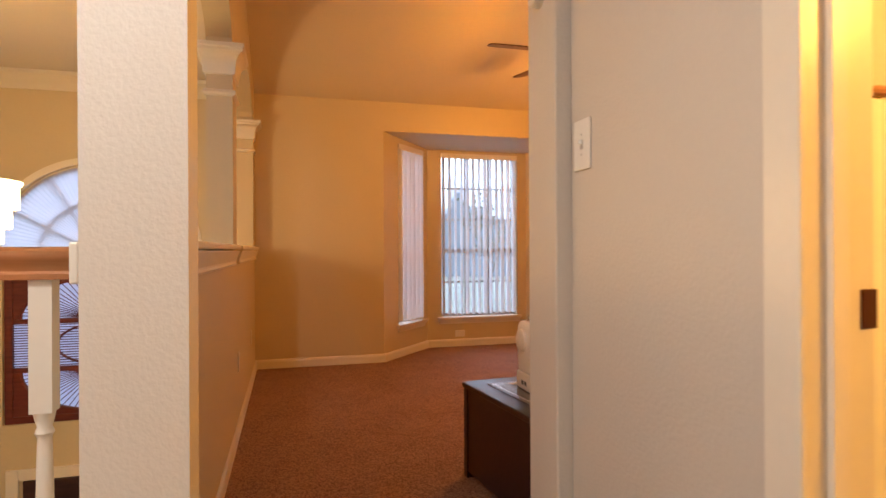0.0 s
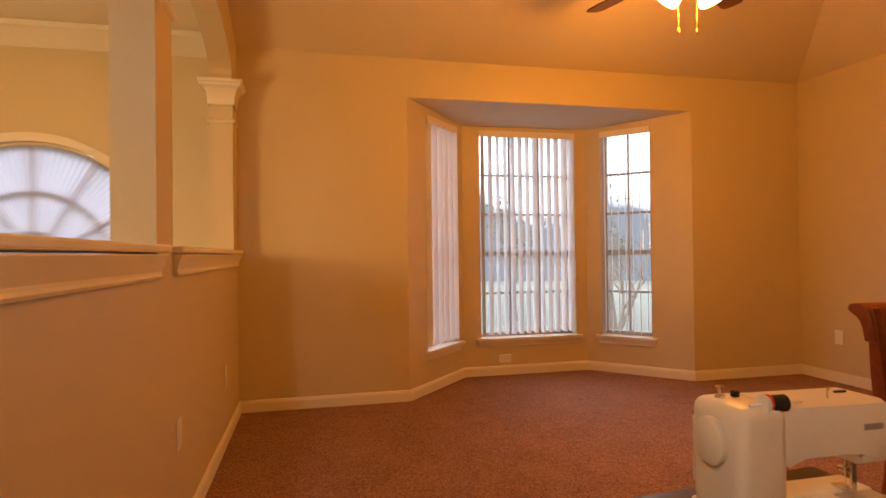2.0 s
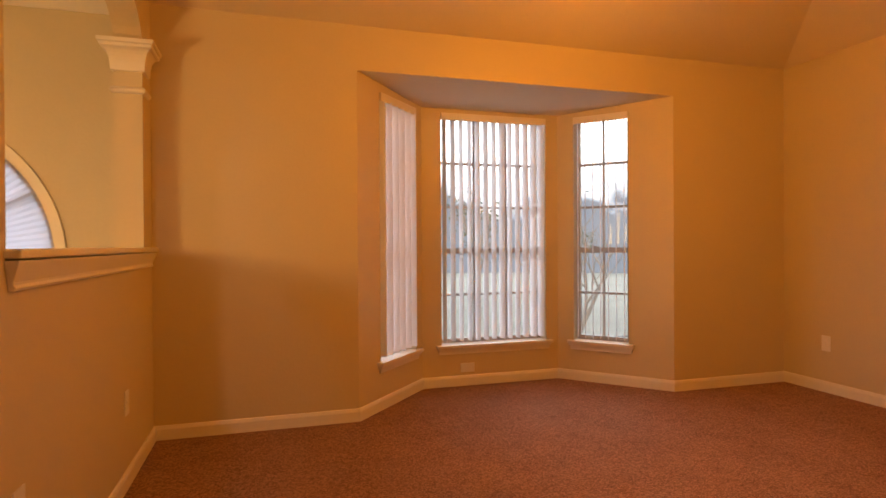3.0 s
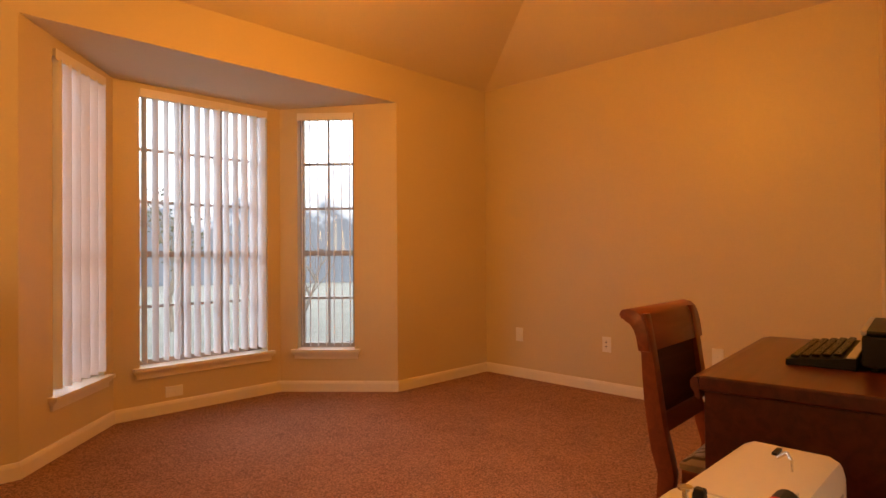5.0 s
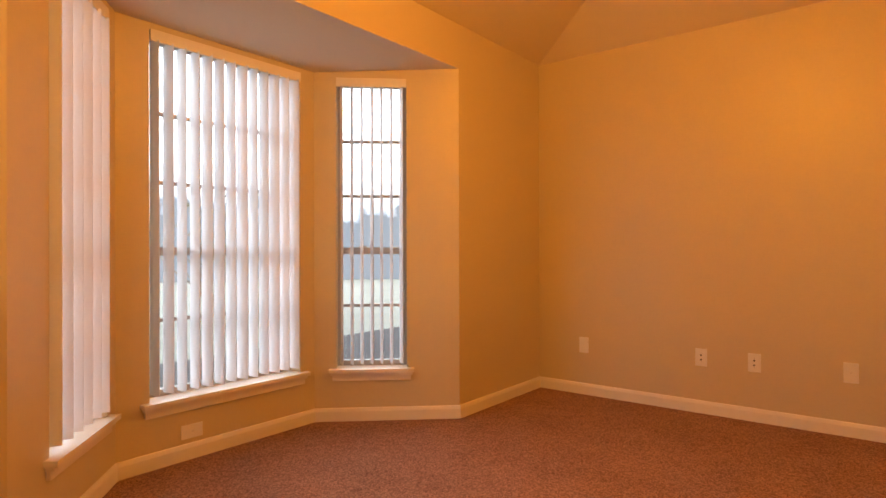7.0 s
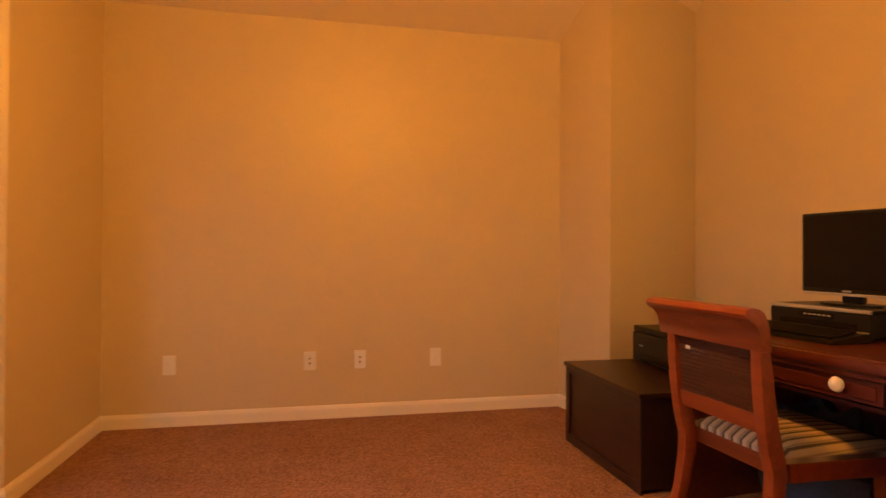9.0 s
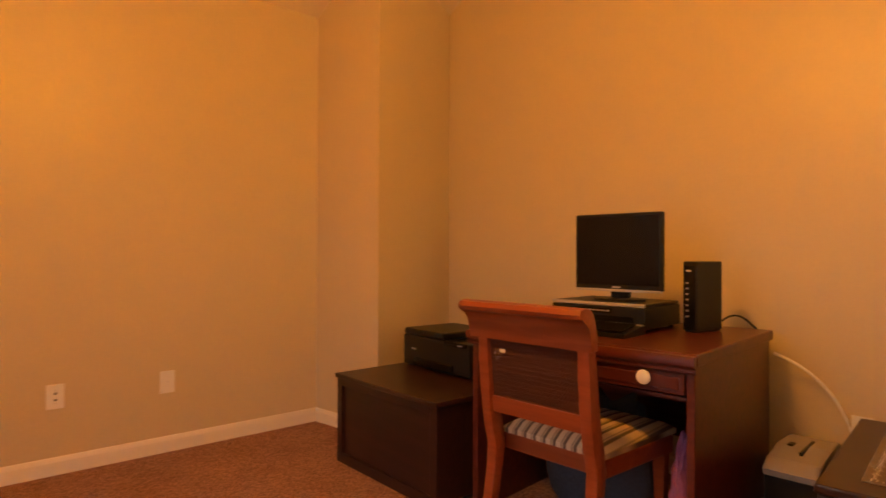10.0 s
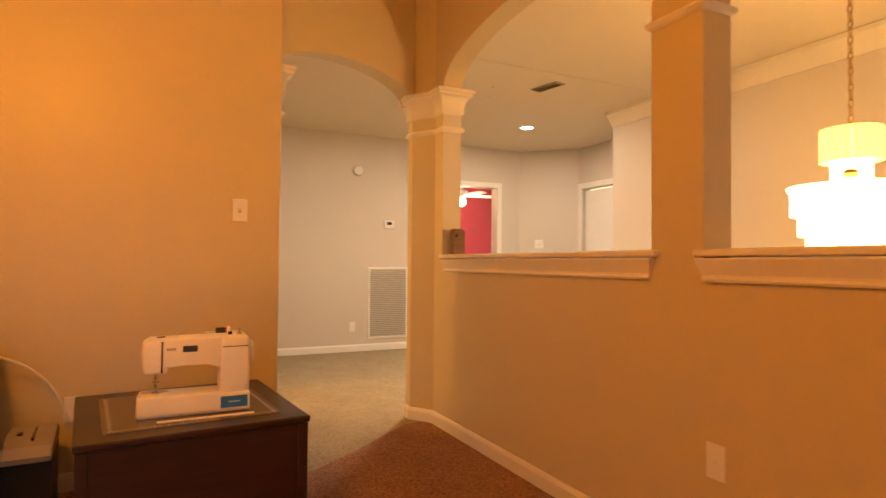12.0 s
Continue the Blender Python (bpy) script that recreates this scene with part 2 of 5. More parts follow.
# ---- the room ----
W, N, E_, S = 0.0, 5.48, 4.73, 1.68          # room faces of the half wall, window wall, outlet wall, desk wall
EAVE, TOP = 2.57, 3.21
LEDGE = 1.14
BAY = [(1.214, N), (1.822, 6.168), (3.020, 6.168), (3.650, N)]
SOFFIT = 2.28
JAMB = (1.10, 1.62)
SW0, SW1 = (1.10, S), (4.44, S)
COL = (0.105, 1.20)
Y0 = 1.45                                     # where the half wall leaves the column


def grown(poly, d):
    """A convex outline (counter-clockwise) pushed outwards by d."""
    n, out = len(poly), []
    for i in range(n):
        p, a, b = Vector(poly[i]), Vector(poly[i - 1]), Vector(poly[(i + 1) % n])
        e, g = (p - a).normalized(), (b - p).normalized()
        ne, ng = Vector((e.y, -e.x)), Vector((g.y, -g.x))
        m = (ne + ng).normalized()
        out.append(tuple(p + m * d / max(0.35, m.dot(ne))))
    return out


def collar(poly, profile, bm=None):
    own = bmesh.new()
    rings = [[own.verts.new((x, y, z)) for x, y in grown(poly, o)] for o, z in profile]
    n = len(poly)
    for a, b in zip(rings, rings[1:]):
        for i in range(n):
            own.faces.new((a[i], a[(i + 1) % n], b[(i + 1) % n], b[i]))
    own.faces.new(rings[0][::-1])
    own.faces.new(rings[-1])
    return merge(bm, own)


def capital(poly, top):
    bm = collar(poly, [(0.001, top - 0.285), (0.012, top - 0.277), (0.018, top - 0.265), (0.012, top - 0.253), (0.001, top - 0.246)])
    prof = [(0.001, top - 0.165), (0.012, top - 0.160), (0.014, top - 0.140)]
    prof += [(0.014 + 0.036 * (1 - math.cos(a * math.pi / 12)), top - 0.140 + 0.095 * math.sin(a * math.pi / 12)) for a in range(1, 7)]
    prof += [(0.056, top - 0.040), (0.056, top - 0.026), (0.066, top - 0.020), (0.066, top), (0.0, top)]
    return collar(poly, prof, bm)


def arch_wall(u0, u1, z_spring, rise, z_top, thick, to3, bm=None, n=24):
    """The wall over an arched opening from u0 to u1."""
    mid, half = (u0 + u1) / 2, (u1 - u0) / 2
    low = [(mid - half * math.cos(math.pi * i / n), z_spring + rise * math.sin(math.pi * i / n)) for i in range(n + 1)]
    for p, q in zip(low, low[1:]):
        bm = sheet([p, q, (q[0], z_top), (p[0], z_top)], thick, to3, bm)
    bmesh.ops.remove_doubles(bm, verts=bm.verts[:], dist=0.0004)
    bm.verts.index_update()
    seen = {}
    for fc in bm.faces:
        seen.setdefault(tuple(sorted(v.index for v in fc.verts)), []).append(fc)
    bmesh.ops.delete(bm, geom=[fc for l in seen.values() if len(l) > 1 for fc in l], context="FACES")
    return bm


# floor
SEAM = [(0.02, 1.27), (0.18, 1.29), (0.33, 1.40), (0.64, 1.67), (0.95, 1.90), (1.115, 1.93), (1.115, 1.60)]   # the seam of the two carpets
room_floor = [(W, 1.30)] + SEAM + [(4.9, 1.60), (4.9, N), BAY[3], BAY[2], BAY[1], BAY[0], (W, N)]
structure("floor", prism(room_floor, -0.20, 0.0), CARPET, "brown cut-pile carpet covering the loft room floor", "carpet")
hall_floor = [(-0.16, -2.3), (3.6, -2.3), (3.6, 1.60)] + SEAM[::-1] + [(0.0, 1.30), (-0.16, 1.28), (-0.16, 1.05), (-0.16, -0.9)]
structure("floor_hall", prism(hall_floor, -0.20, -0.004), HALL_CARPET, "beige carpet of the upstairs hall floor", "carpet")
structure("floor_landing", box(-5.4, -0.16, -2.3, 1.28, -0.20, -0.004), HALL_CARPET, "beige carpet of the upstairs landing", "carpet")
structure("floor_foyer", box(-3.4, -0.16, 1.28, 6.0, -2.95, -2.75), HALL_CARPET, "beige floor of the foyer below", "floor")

# window wall with the bay
bm = box(-0.16, BAY[0][0], N, N + 0.14, 0, 3.4)
box(BAY[3][0], 4.92, N, N + 0.14, 0, 3.4, 0, bm)
box(BAY[0][0], BAY[3][0], N, N + 0.14, SOFFIT + 0.001, 3.4, 0, bm)
structure("wall_north", bm, PAINT_LAMPLIT, "painted wall around the bay window in lamplit tan", "wall")


def wall_with_window(p, q, u0, u1, z0, z1, top, thick, bm=None):
    f = along(p, q)
    length = (Vector(q) - Vector(p)).length
    for o in ([(0, 0), (u0, 0), (u0, top), (0, top)], [(u1, 0), (length, 0), (length, top), (u1, top)],
              [(u0, 0), (u1, 0), (u1, z0), (u0, z0)], [(u0, z1), (u1, z1), (u1, top), (u0, top)]):
        bm = sheet(o, thick, f, bm)
    return bm


WZ0, WZ1 = 0.335, 2.205
LEN_L = (Vector(BAY[1]) - Vector(BAY[0])).length
LEN_R = (Vector(BAY[3]) - Vector(BAY[2])).length
WIN_L = (0.275, 0.807)
WIN_C = (0.160, 1.085)
WIN_R = (0.140, 0.592)
structure("wall_bay_west", wall_with_window(BAY[0], BAY[1], *WIN_L, WZ0, WZ1, SOFFIT + 0.1, 0.14), PAINT_LAMPLIT, "painted side wall of the bay in lamplit tan", "wall")
structure("wall_bay_north", wall_with_window(BAY[1], BAY[2], *WIN_C, WZ0, WZ1, SOFFIT + 0.1, 0.14), PAINT_LAMPLIT, "painted front wall of the bay in lamplit tan", "wall")
structure("wall_bay_east", wall_with_window(BAY[2], BAY[3], *WIN_R, WZ0, WZ1, SOFFIT + 0.1, 0.14), PAINT_LAMPLIT, "painted side wall of the bay in lamplit tan", "wall")
bm = prism([(1.0, N + 0.002), (1.7, 6.4), (3.2, 6.4), (3.9, N + 0.002)][::-1], SOFFIT, SOFFIT + 0.12)
for vt in bm.verts:
    vt.co.z -= 0.062 * (vt.co.y - N)
structure("ceiling_bay", bm, CEIL, "painted flat soffit over the bay window", "ceiling")

# outlet wall, bump in the corner, desk wall
structure("wall_east", box(E_, E_ + 0.14, 2.553, N, 0, 3.4), PAINT_LAMPLIT, "painted wall with four outlets in lamplit tan", "wall")
structure("wall_corner_bump", prism([(4.17, 2.466), (4.44, S + 0.001), (E_ + 0.14, S + 0.001), (E_ + 0.14, 2.5535), (E_, 2.5535)], 0, 3.4), PAINT_LAMPLIT, "painted boxed-out corner in lamplit tan", "wall")
south = structure("wall_south", box(SW0[0], 4.9, 1.47, S, 0, 3.4, 0.006), HALL_PAINT, "painted wall behind the desk, lamplit tan on its room side, greige at its end", "wall")
south.data.materials.append(PAINT_LAMPLIT)
# the room side takes the lamplit colour, the end stays greige
for face in south.data.polygons:
    if face.normal.y > 0.6:
        face.material_index = 1

# half wall towards the stairwell
structure("half_wall", box(-0.14, W, Y0, N, -2.75, LEDGE - 0.03), PAINT_LAMPLIT, "painted half wall beside the stairwell in lamplit tan", "wall")
P1, P2 = (3.28, 3.515), (5.25, N)
upper = along((W, 0.0), (W, N))
bm = arch_wall(Y0, P1[0], 2.27, 0.26, 3.4, 0.14, upper)
arch_wall(P1[1], P2[0], 2.27, 0.26, 3.4, 0.14, upper, bm)
for a, b in (P1, P2):
    box(-0.14, W, a, b, LEDGE - 0.03, 3.4, 0, bm)
structure("wall_west_upper", bm, PAINT_LAMPLIT, "painted arcade of two arches on a pillar in lamplit tan", "wall")

# the slanting wall with the arched entrance
away = along(COL, JAMB)
LEN_A = (Vector(JAMB) - Vector(COL)).length
bm = arch_wall(0.0, LEN_A, 2.19, 0.17, 3.4, -0.13, away)
structure("wall_entrance_arch", bm, PAINT_LAMPLIT, "painted wall over the arched entrance in lamplit tan", "wall")
COLHULL = [(-0.115, 1.156), (0.102, 1.092), (0.108, 1.178), (0.0, 1.33), (0.0, Y0), (-0.135, Y0)]
column = structure("wall_column", prism(COLHULL, -0.2, 3.4), HALL_PAINT, "textured corner column of the entrance arch", "column")
column.data.materials.append(PAINT_LAMPLIT)
# faces towards the room take the lamplit copy of the paint
for face in column.data.polygons:
    if face.normal.x > 0.6:
        face.material_index = 1

# ceilings
bm = bmesh.new()
KN, KE = 0.40, 0.58
yf, xf = N - (TOP - EAVE) / KN, E_ - (TOP - EAVE) / KE
v = {k: bm.verts.new(c) for k, c in {"nw": (-0.2, N, EAVE), "ne": (E_, N, EAVE), "se": (E_, 1.5, EAVE), "a": (-0.2, yf, TOP), "b": (xf, yf, TOP), "c": (xf, 1.5, TOP), "d": (-0.2, 1.2, TOP), "e": (xf, 1.2, TOP)}.items()}
bm.faces.new([v[k] for k in ("nw", "ne", "b", "a")])
bm.faces.new([v[k] for k in ("ne", "se", "c", "b")])
bm.faces.new([v[k] for k in ("a", "b", "c", "e", "d")])
r = bmesh.ops.extrude_face_region(bm, geom=bm.faces[:])
bmesh.ops.translate(bm, vec=(0, 0, 0.15), verts=[g for g in r["geom"] if isinstance(g, bmesh.types.BMVert)])
structure("ceiling", bm, ROOM_CEIL, "vaulted painted ceiling with sloping sides", "ceiling")
HC = 2.66
structure("ceiling_hall", box(-5.4, 3.6, -2.4, 1.05, HC, HC + 0.12), CEIL, "white flat hall ceiling", "ceiling")
structure("ceiling_entry", prism([(-0.14, 1.051), (3.6, 1.051), (3.6, 1.60), (1.09, 1.56), (0.12, 1.10)], HC, HC + 0.12), CEIL, "white flat ceiling before the arch", "ceiling")
structure("ceiling_foyer", box(-3.4, -0.14, 1.051, 6.0, HC + 0.004, HC + 0.13), CEIL, "painted foyer ceiling", "ceiling")

# hall walls
XE = 1.15
structure("wall_hall_east", box(XE, XE + 0.12, 0.65, 1.468, 0, HC, 0.010), HALL_PAINT, "greige textured hall wall with a light switch", "wall")
bm = box(XE, XE + 0.12, -2.3, -0.21, 0, HC)
box(XE, XE + 0.12, -0.21, 0.65, 2.06, HC, 0, bm)
structure("wall_hall_east_south", bm, HALL_PAINT, "greige hall wall around a doorway", "wall")
structure("wall_side_room_north", box(XE + 0.12, 3.4, 0.9, 1.02, 0, HC), HALL_PAINT, "wall of the side room", "wall")
structure("wall_side_room_east", box(3.2, 3.32, -2.3, 0.9, 0, HC), HALL_PAINT, "far wall of the side room", "wall")
HS = -1.90
HW, HY = -3.40, HS + 0.57                     # hall wall with the white door, and where it starts
bm = box(-1.75, 3.6, HS - 0.14, HS, 0, HC)
box(-2.45, -1.75, HS - 0.14, HS, 2.12, HC, 0, bm)
box(-2.83, -2.45, HS - 0.14, HS, 0, HC, 0, bm)
structure("wall_hall_south", bm, HALL_PAINT, "greige hall wall with a return air grille and a doorway", "wall")
structure("wall_hall_slant", sheet([(0, 0), (0.806, 0), (0.806, HC), (0, HC)], 0.12, along((-2.83, HS), (HW, HY))), HALL_PAINT, "greige slanting hall wall", "wall")
bm = box(HW - 0.14, HW, HY, HY + 0.08, 0, HC)
box(HW - 0.14, HW, HY + 0.08, HY + 0.86, 2.10, HC, 0, bm)
box(HW - 0.14, HW, HY + 0.86, 0.42, 0, HC, 0, bm)
structure("wall_hall_west", bm, HALL_PAINT, "greige hall wall with a white door", "wall")
structure("wall_red_room", box(-4.2, -0.9, -4.0, -3.9, 0, HC), RED, "deep red wall of the bedroom beyond", "wall")
bm = box(-4.2, -4.1, -3.9, HS - 0.14, 0, HC)
box(-1.0, -0.9, -3.9, HS - 0.14, 0, HC, 0, bm)
box(-4.2, -0.9, -3.9, HS - 0.14, HC, HC + 0.1, 0, bm)
box(-4.2, -0.9, -4.0, HS, -0.2, -0.004, 0, bm)
structure("wall_red_room_sides", bm, HALL_PAINT, "walls of the bedroom beyond", "wall")

# foyer shell
FW, FN = -2.52, 5.56
bm = bmesh.new()
R, CX, CZ = 0.805, -1.32, 1.08
LX0, LX1, LZ0, LZ1 = -2.06, -0.58, -0.38, 0.96
ff = along((-3.4, FN), (-0.14, FN))
arch_wall(CX + 3.4 - R, CX + 3.4 + R, CZ, R, 3.0, 0.14, ff, bm, 36)
for u0, u1 in ((0, CX + 3.4 - R), (CX + 3.4 + R, 3.26)):
    sheet([(u0, CZ), (u1, CZ), (u1, 3.0), (u0, 3.0)], 0.14, ff, bm)
for u0, u1, v0, v1 in ((0, 3.26, LZ1, CZ), (0, 3.26, -2.75, LZ0), (0, LX0 + 3.4, LZ0, LZ1), (LX1 + 3.4, 3.26, LZ0, LZ1)):
    sheet([(u0, v0), (u1, v0), (u1, v1), (u0, v1)], 0.14, ff, bm)
structure("wall_foyer_north", bm, PAINT_LAMPLIT, "painted foyer wall with an arched window in lamplit tan", "wall")
structure("wall_foyer_west", box(FW - 0.14, FW, 0.30, FN, -2.75, HC + 0.1), HALL_PAINT, "painted foyer wall with a crown moulding", "wall")
structure("wall_landing_return", box(HW, FW - 0.141, 0.30, 0.42, 0, HC), HALL_PAINT, "greige wall closing the landing", "wall")
structure("wall_foyer_south", box(-3.4, -0.14, 1.14, 1.28, -2.75, -0.20), PAINT_LAMPLIT, "painted foyer wall under the landing in lamplit tan", "wall")
structure("trim_crown", trim_run([(-0.15, FN), (FW, FN), (FW, 0.30)][::-1], [(0, HC - 0.15), (0.012, HC - 0.15), (0.025, HC - 0.13), (0.05, HC - 0.09), (0.085, HC - 0.045), (0.10, HC - 0.035), (0.10, HC), (0, HC)]), TRIM, "cream crown moulding round the foyer", "moulding")

# ---- trim ----
BASE = [(0, 0), (0.014, 0), (0.014, 0.062), (0.010, 0.074), (0.006, 0.082), (0.0, 0.084)]
structure("baseboard", trim_run([(0.104, 1.094), (0.110, 1.178), (0.002, 1.33), (0.002, N - 0.001), (BAY[0][0], N), BAY[1], BAY[2], BAY[3], (E_, N), (E_, 2.553), (4.17, 2.466), SW1, (SW0[0] + 0.02, S)], BASE), TRIM, "cream painted baseboard along the carpet", "baseboard")
structure("baseboard_hall", trim_run([(-1.675, HS), (3.4, HS)][::-1], BASE), WHITE, "white baseboard of the hall wall", "baseboard")

# ledges on the half wall


def ledge(name, y0, y1):
    bm = box(-0.175, 0.040, y0, y1 + 0.02, LEDGE - 0.026, LEDGE, 0.007)
    ob = structure(name, bm, TRIM, "cream painted ledge capping the half wall", "ledge")
    prof = [(0.0, LEDGE - 0.112), (0.013, LEDGE - 0.112), (0.017, LEDGE - 0.104), (0.013, LEDGE - 0.096), (0.013, LEDGE - 0.088), (0.032, LEDGE - 0.036), (0.032, LEDGE - 0.031), (0, LEDGE - 0.031)]
    own = bmesh.new()
    rings = []
    for y, k in ((y0, 1), (y1, -1)):
        rings.append([own.verts.new((0.001 + o, y + k * (LEDGE - 0.031 - z) * 0.28, z)) for o, z in prof])
    for i in range(len(prof)):
        j = (i + 1) % len(prof)
        own.faces.new((rings[0][i], rings[0][j], rings[1][j], rings[1][i]))
    own.faces.new(rings[0])
    own.faces.new(rings[1][::-1])
    part("apron", own, TRIM, ob)


ledge("ledge_south", 1.475, 3.30)
ledge("ledge_north", 3.50, N - 0.04)

# capitals
cap_label = "cream painted flared capital with a thin band"
for name, poly, top in (("capital_column", COLHULL, 2.25),
                        ("capital_pillar", [(-0.142, P1[0]), (0.002, P1[0]), (0.002, P1[1]), (-0.142, P1[1])], 2.262),
                        ("capital_wall", [(-0.142, P2[0]), (0.002, P2[0]), (0.002, N - 0.1), (-0.142, N - 0.1)], 2.265),
                        ("capital_jamb", [(1.083, 1.565), (1.14, 1.565), (1.14, 1.584), (1.083, 1.584)], 2.185)):
    structure(name, capital(poly, top), TRIM, cap_label, "capital")

# ---- windows ----


def on_wall(p, q, u, z, w=0.0):
    d = (Vector(q) - Vector(p)).normalized()
    return pose(p[0] + d.x * u - d.y * w, p[1] + d.y * u + d.x * w, z, 0, 0, math.degrees(math.atan2(d.y, d.x)))


def window(name, p, q, u0, u1, cols, label):
    f = along(p, q)
    wd = 0.095
    def bar(a, b, z0, z1, w0, w1, bm=None):
        return sheet([(a, z0), (b, z0), (b, z1), (a, z1)], w1 - w0, lambda u, v, w: f(u, v, w0 + w), bm)
    bm = bar(u0, u0 + 0.03, WZ0, WZ1, wd, wd + 0.04)
    bar(u1 - 0.03, u1, WZ0, WZ1, wd, wd + 0.04, bm)
    bar(u0 + 0.03, u1 - 0.03, WZ0, WZ0 + 0.035, wd, wd + 0.04, bm)
    bar(u0 + 0.03, u1 - 0.03, WZ1 - 0.03, WZ1, wd, wd + 0.04, bm)
    win = structure(name, bm, ALU, label, "window")
    a, b, z0, z1 = u0 + 0.03, u1 - 0.03, WZ0 + 0.035, WZ1 - 0.03
    step = (z1 - z0) / 5
    for i in range(cols):
        for k in range(5):
            ua, ub = a + (b - a) * i / cols, a + (b - a) * (i + 1) / cols
            pane = part("pane", bar(ua, ub, z0 + step * k, z0 + step * (k + 1), wd + 0.018, wd + 0.022), PANE, win)
            pane.visible_shadow = False
    for k in range(1, 5):
        t, nm = (0.022, "meeting_rail") if k == 2 else (0.010, "muntin")
        part(nm, bar(a, b, z0 + step * k - t, z0 + step * k + t, wd + 0.004, wd + 0.034), ALU, win)
    for i in range(1, cols):
        u = a + (b - a) * i / cols
        part("muntin", bar(u - 0.009, u + 0.009, z0, z1, wd + 0.007, wd + 0.031), ALU, win)
    part("latch", bar((a + b) / 2 - 0.16 * (b - a) - 0.025, (a + b) / 2 - 0.16 * (b - a) + 0.025, z0 + 2 * step + 0.018, z0 + 2 * step + 0.034, wd - 0.012, wd + 0.006), ALU, win)
    part("window_sill", bar(u0 - 0.045, u1 + 0.045, WZ0 - 0.022, WZ0 + 0.001, -0.048, wd), TRIM, win, "cream painted stool")
    ap = bar(u0 - 0.025, u1 + 0.025, WZ0 - 0.075, WZ0 - 0.0225, -0.016, -0.001)
    bar(u0 - 0.035, u1 + 0.035, WZ0 - 0.040, WZ0 - 0.0225, -0.030, -0.001, ap)
    part("apron", ap, TRIM, win)
    return win


def blind(p, q, u0, u1, label, turn, count, jitter):
    length = u1 - u0
    t = thing("vertical_blind", on_wall(p, q, (u0 + u1) / 2, WZ1, 0.018), label, "blind", "vertical blinds in the bay")
    part("headrail", box(-length / 2 + 0.004, length / 2 - 0.004, -0.022, 0.022, -0.046, -0.003, 0.003), TRIM, t)
    part("valance", box(-length / 2 + 0.002, length / 2 - 0.002, -0.034, -0.028, -0.060, -0.002, 0.001), TRIM, t)
    rng = random.Random(count)
    drop = WZ1 - WZ0 - 0.075
    for i in range(count):
        x = -length / 2 + 0.035 + (length - 0.07) * i / (count - 1)
        own = bmesh.new()
        a = radians(turn + rng.uniform(-jitter, jitter))
        front, back = [], []
        for k in range(6):
            s = (k / 5 - 0.5) * 0.089
            bow = 0.006 * (1 - (2 * k / 5 - 1) ** 2)
            for lst, off in ((front, 0.0), (back, 0.0014)):
                o = bow + off
                lst.append((x + s * math.cos(a) - o * math.sin(a), s * math.sin(a) + o * math.cos(a)))
        low = -0.050 - drop + rng.uniform(0, 0.006)
        ring = front + back[::-1]
        top = [own.verts.new((u, v, -0.050)) for u, v in ring]
        bot = [own.verts.new((u, v, low)) for u, v in ring]
        n = len(ring)
        for k in range(n):
            own.faces.new((top[k], top[(k + 1) % n], bot[(k + 1) % n], bot[k]))
        own.faces.new(top)
        own.faces.new(bot[::-1])
        part("vane", own, VANE, t, "", True)
    return t


window("window_1", BAY[0], BAY[1], *WIN_L, 2, "narrow side window of the bay behind closed blinds")
window("window_2", BAY[1], BAY[2], *WIN_C, 3, "wide metal-framed bay window with small panes")
window("window_3", BAY[2], BAY[3], *WIN_R, 2, "narrow metal-framed side window of the bay")
blind(BAY[0], BAY[1], *WIN_L, "closed white vertical blind in the bay window", 100, 6, 4)
blind(BAY[1], BAY[2], *WIN_C, "half-open white vertical blind in the wide bay window", 97, 13, 5)
blind(BAY[2], BAY[3], *WIN_R, "open white vertical blind in the narrow bay window", 106, 7, 3)

# arched foyer window with a pleated shade
bm = bmesh.new()


def ring_arc(r0, r1, y0, y1, bm, n=32):
    outer = [(CX - r1 * math.cos(math.pi * i / n), CZ + r1 * math.sin(math.pi * i / n)) for i in range(n + 1)]
    inner = [(CX - r0 * math.cos(math.pi * i / n), CZ + r0 * math.sin(math.pi * i / n)) for i in range(n + 1)]
    for i in range(n):
        sheet([inner[i], inner[i + 1], outer[i + 1], outer[i]], y1 - y0, lambda u, v, w: (u, y0 + w, v), bm)
    return bm


win = structure("window_4", ring_arc(R - 0.035, R - 0.002, FN + 0.04, FN + 0.09, bm), TRIM, "half-round foyer window with a fan of bars", "window")
SHADE = bpy.data.materials.new("pleated_shade")
SHADE.use_nodes = True
nt = SHADE.node_tree
tr, df, mx = nt.nodes.new("ShaderNodeBsdfTranslucent"), nt.nodes.new("ShaderNodeBsdfDiffuse"), nt.nodes.new("ShaderNodeMixShader")
tr.inputs[0].default_value, df.inputs[0].default_value = (0.62, 0.60, 0.68, 1), (0.80, 0.80, 0.86, 1)
mx.inputs[0].default_value = 0.12
nt.links.new(tr.outputs[0], mx.inputs[1])
nt.links.new(df.outputs[0], mx.inputs[2])
nt.links.new(mx.outputs[0], nt.nodes["Material Output"].inputs[0])
for rr in (0.20, 0.47):
    part("curved_bar", ring_arc(rr - 0.014, rr + 0.014, FN + 0.055, FN + 0.085, bmesh.new()), TRIM, win)
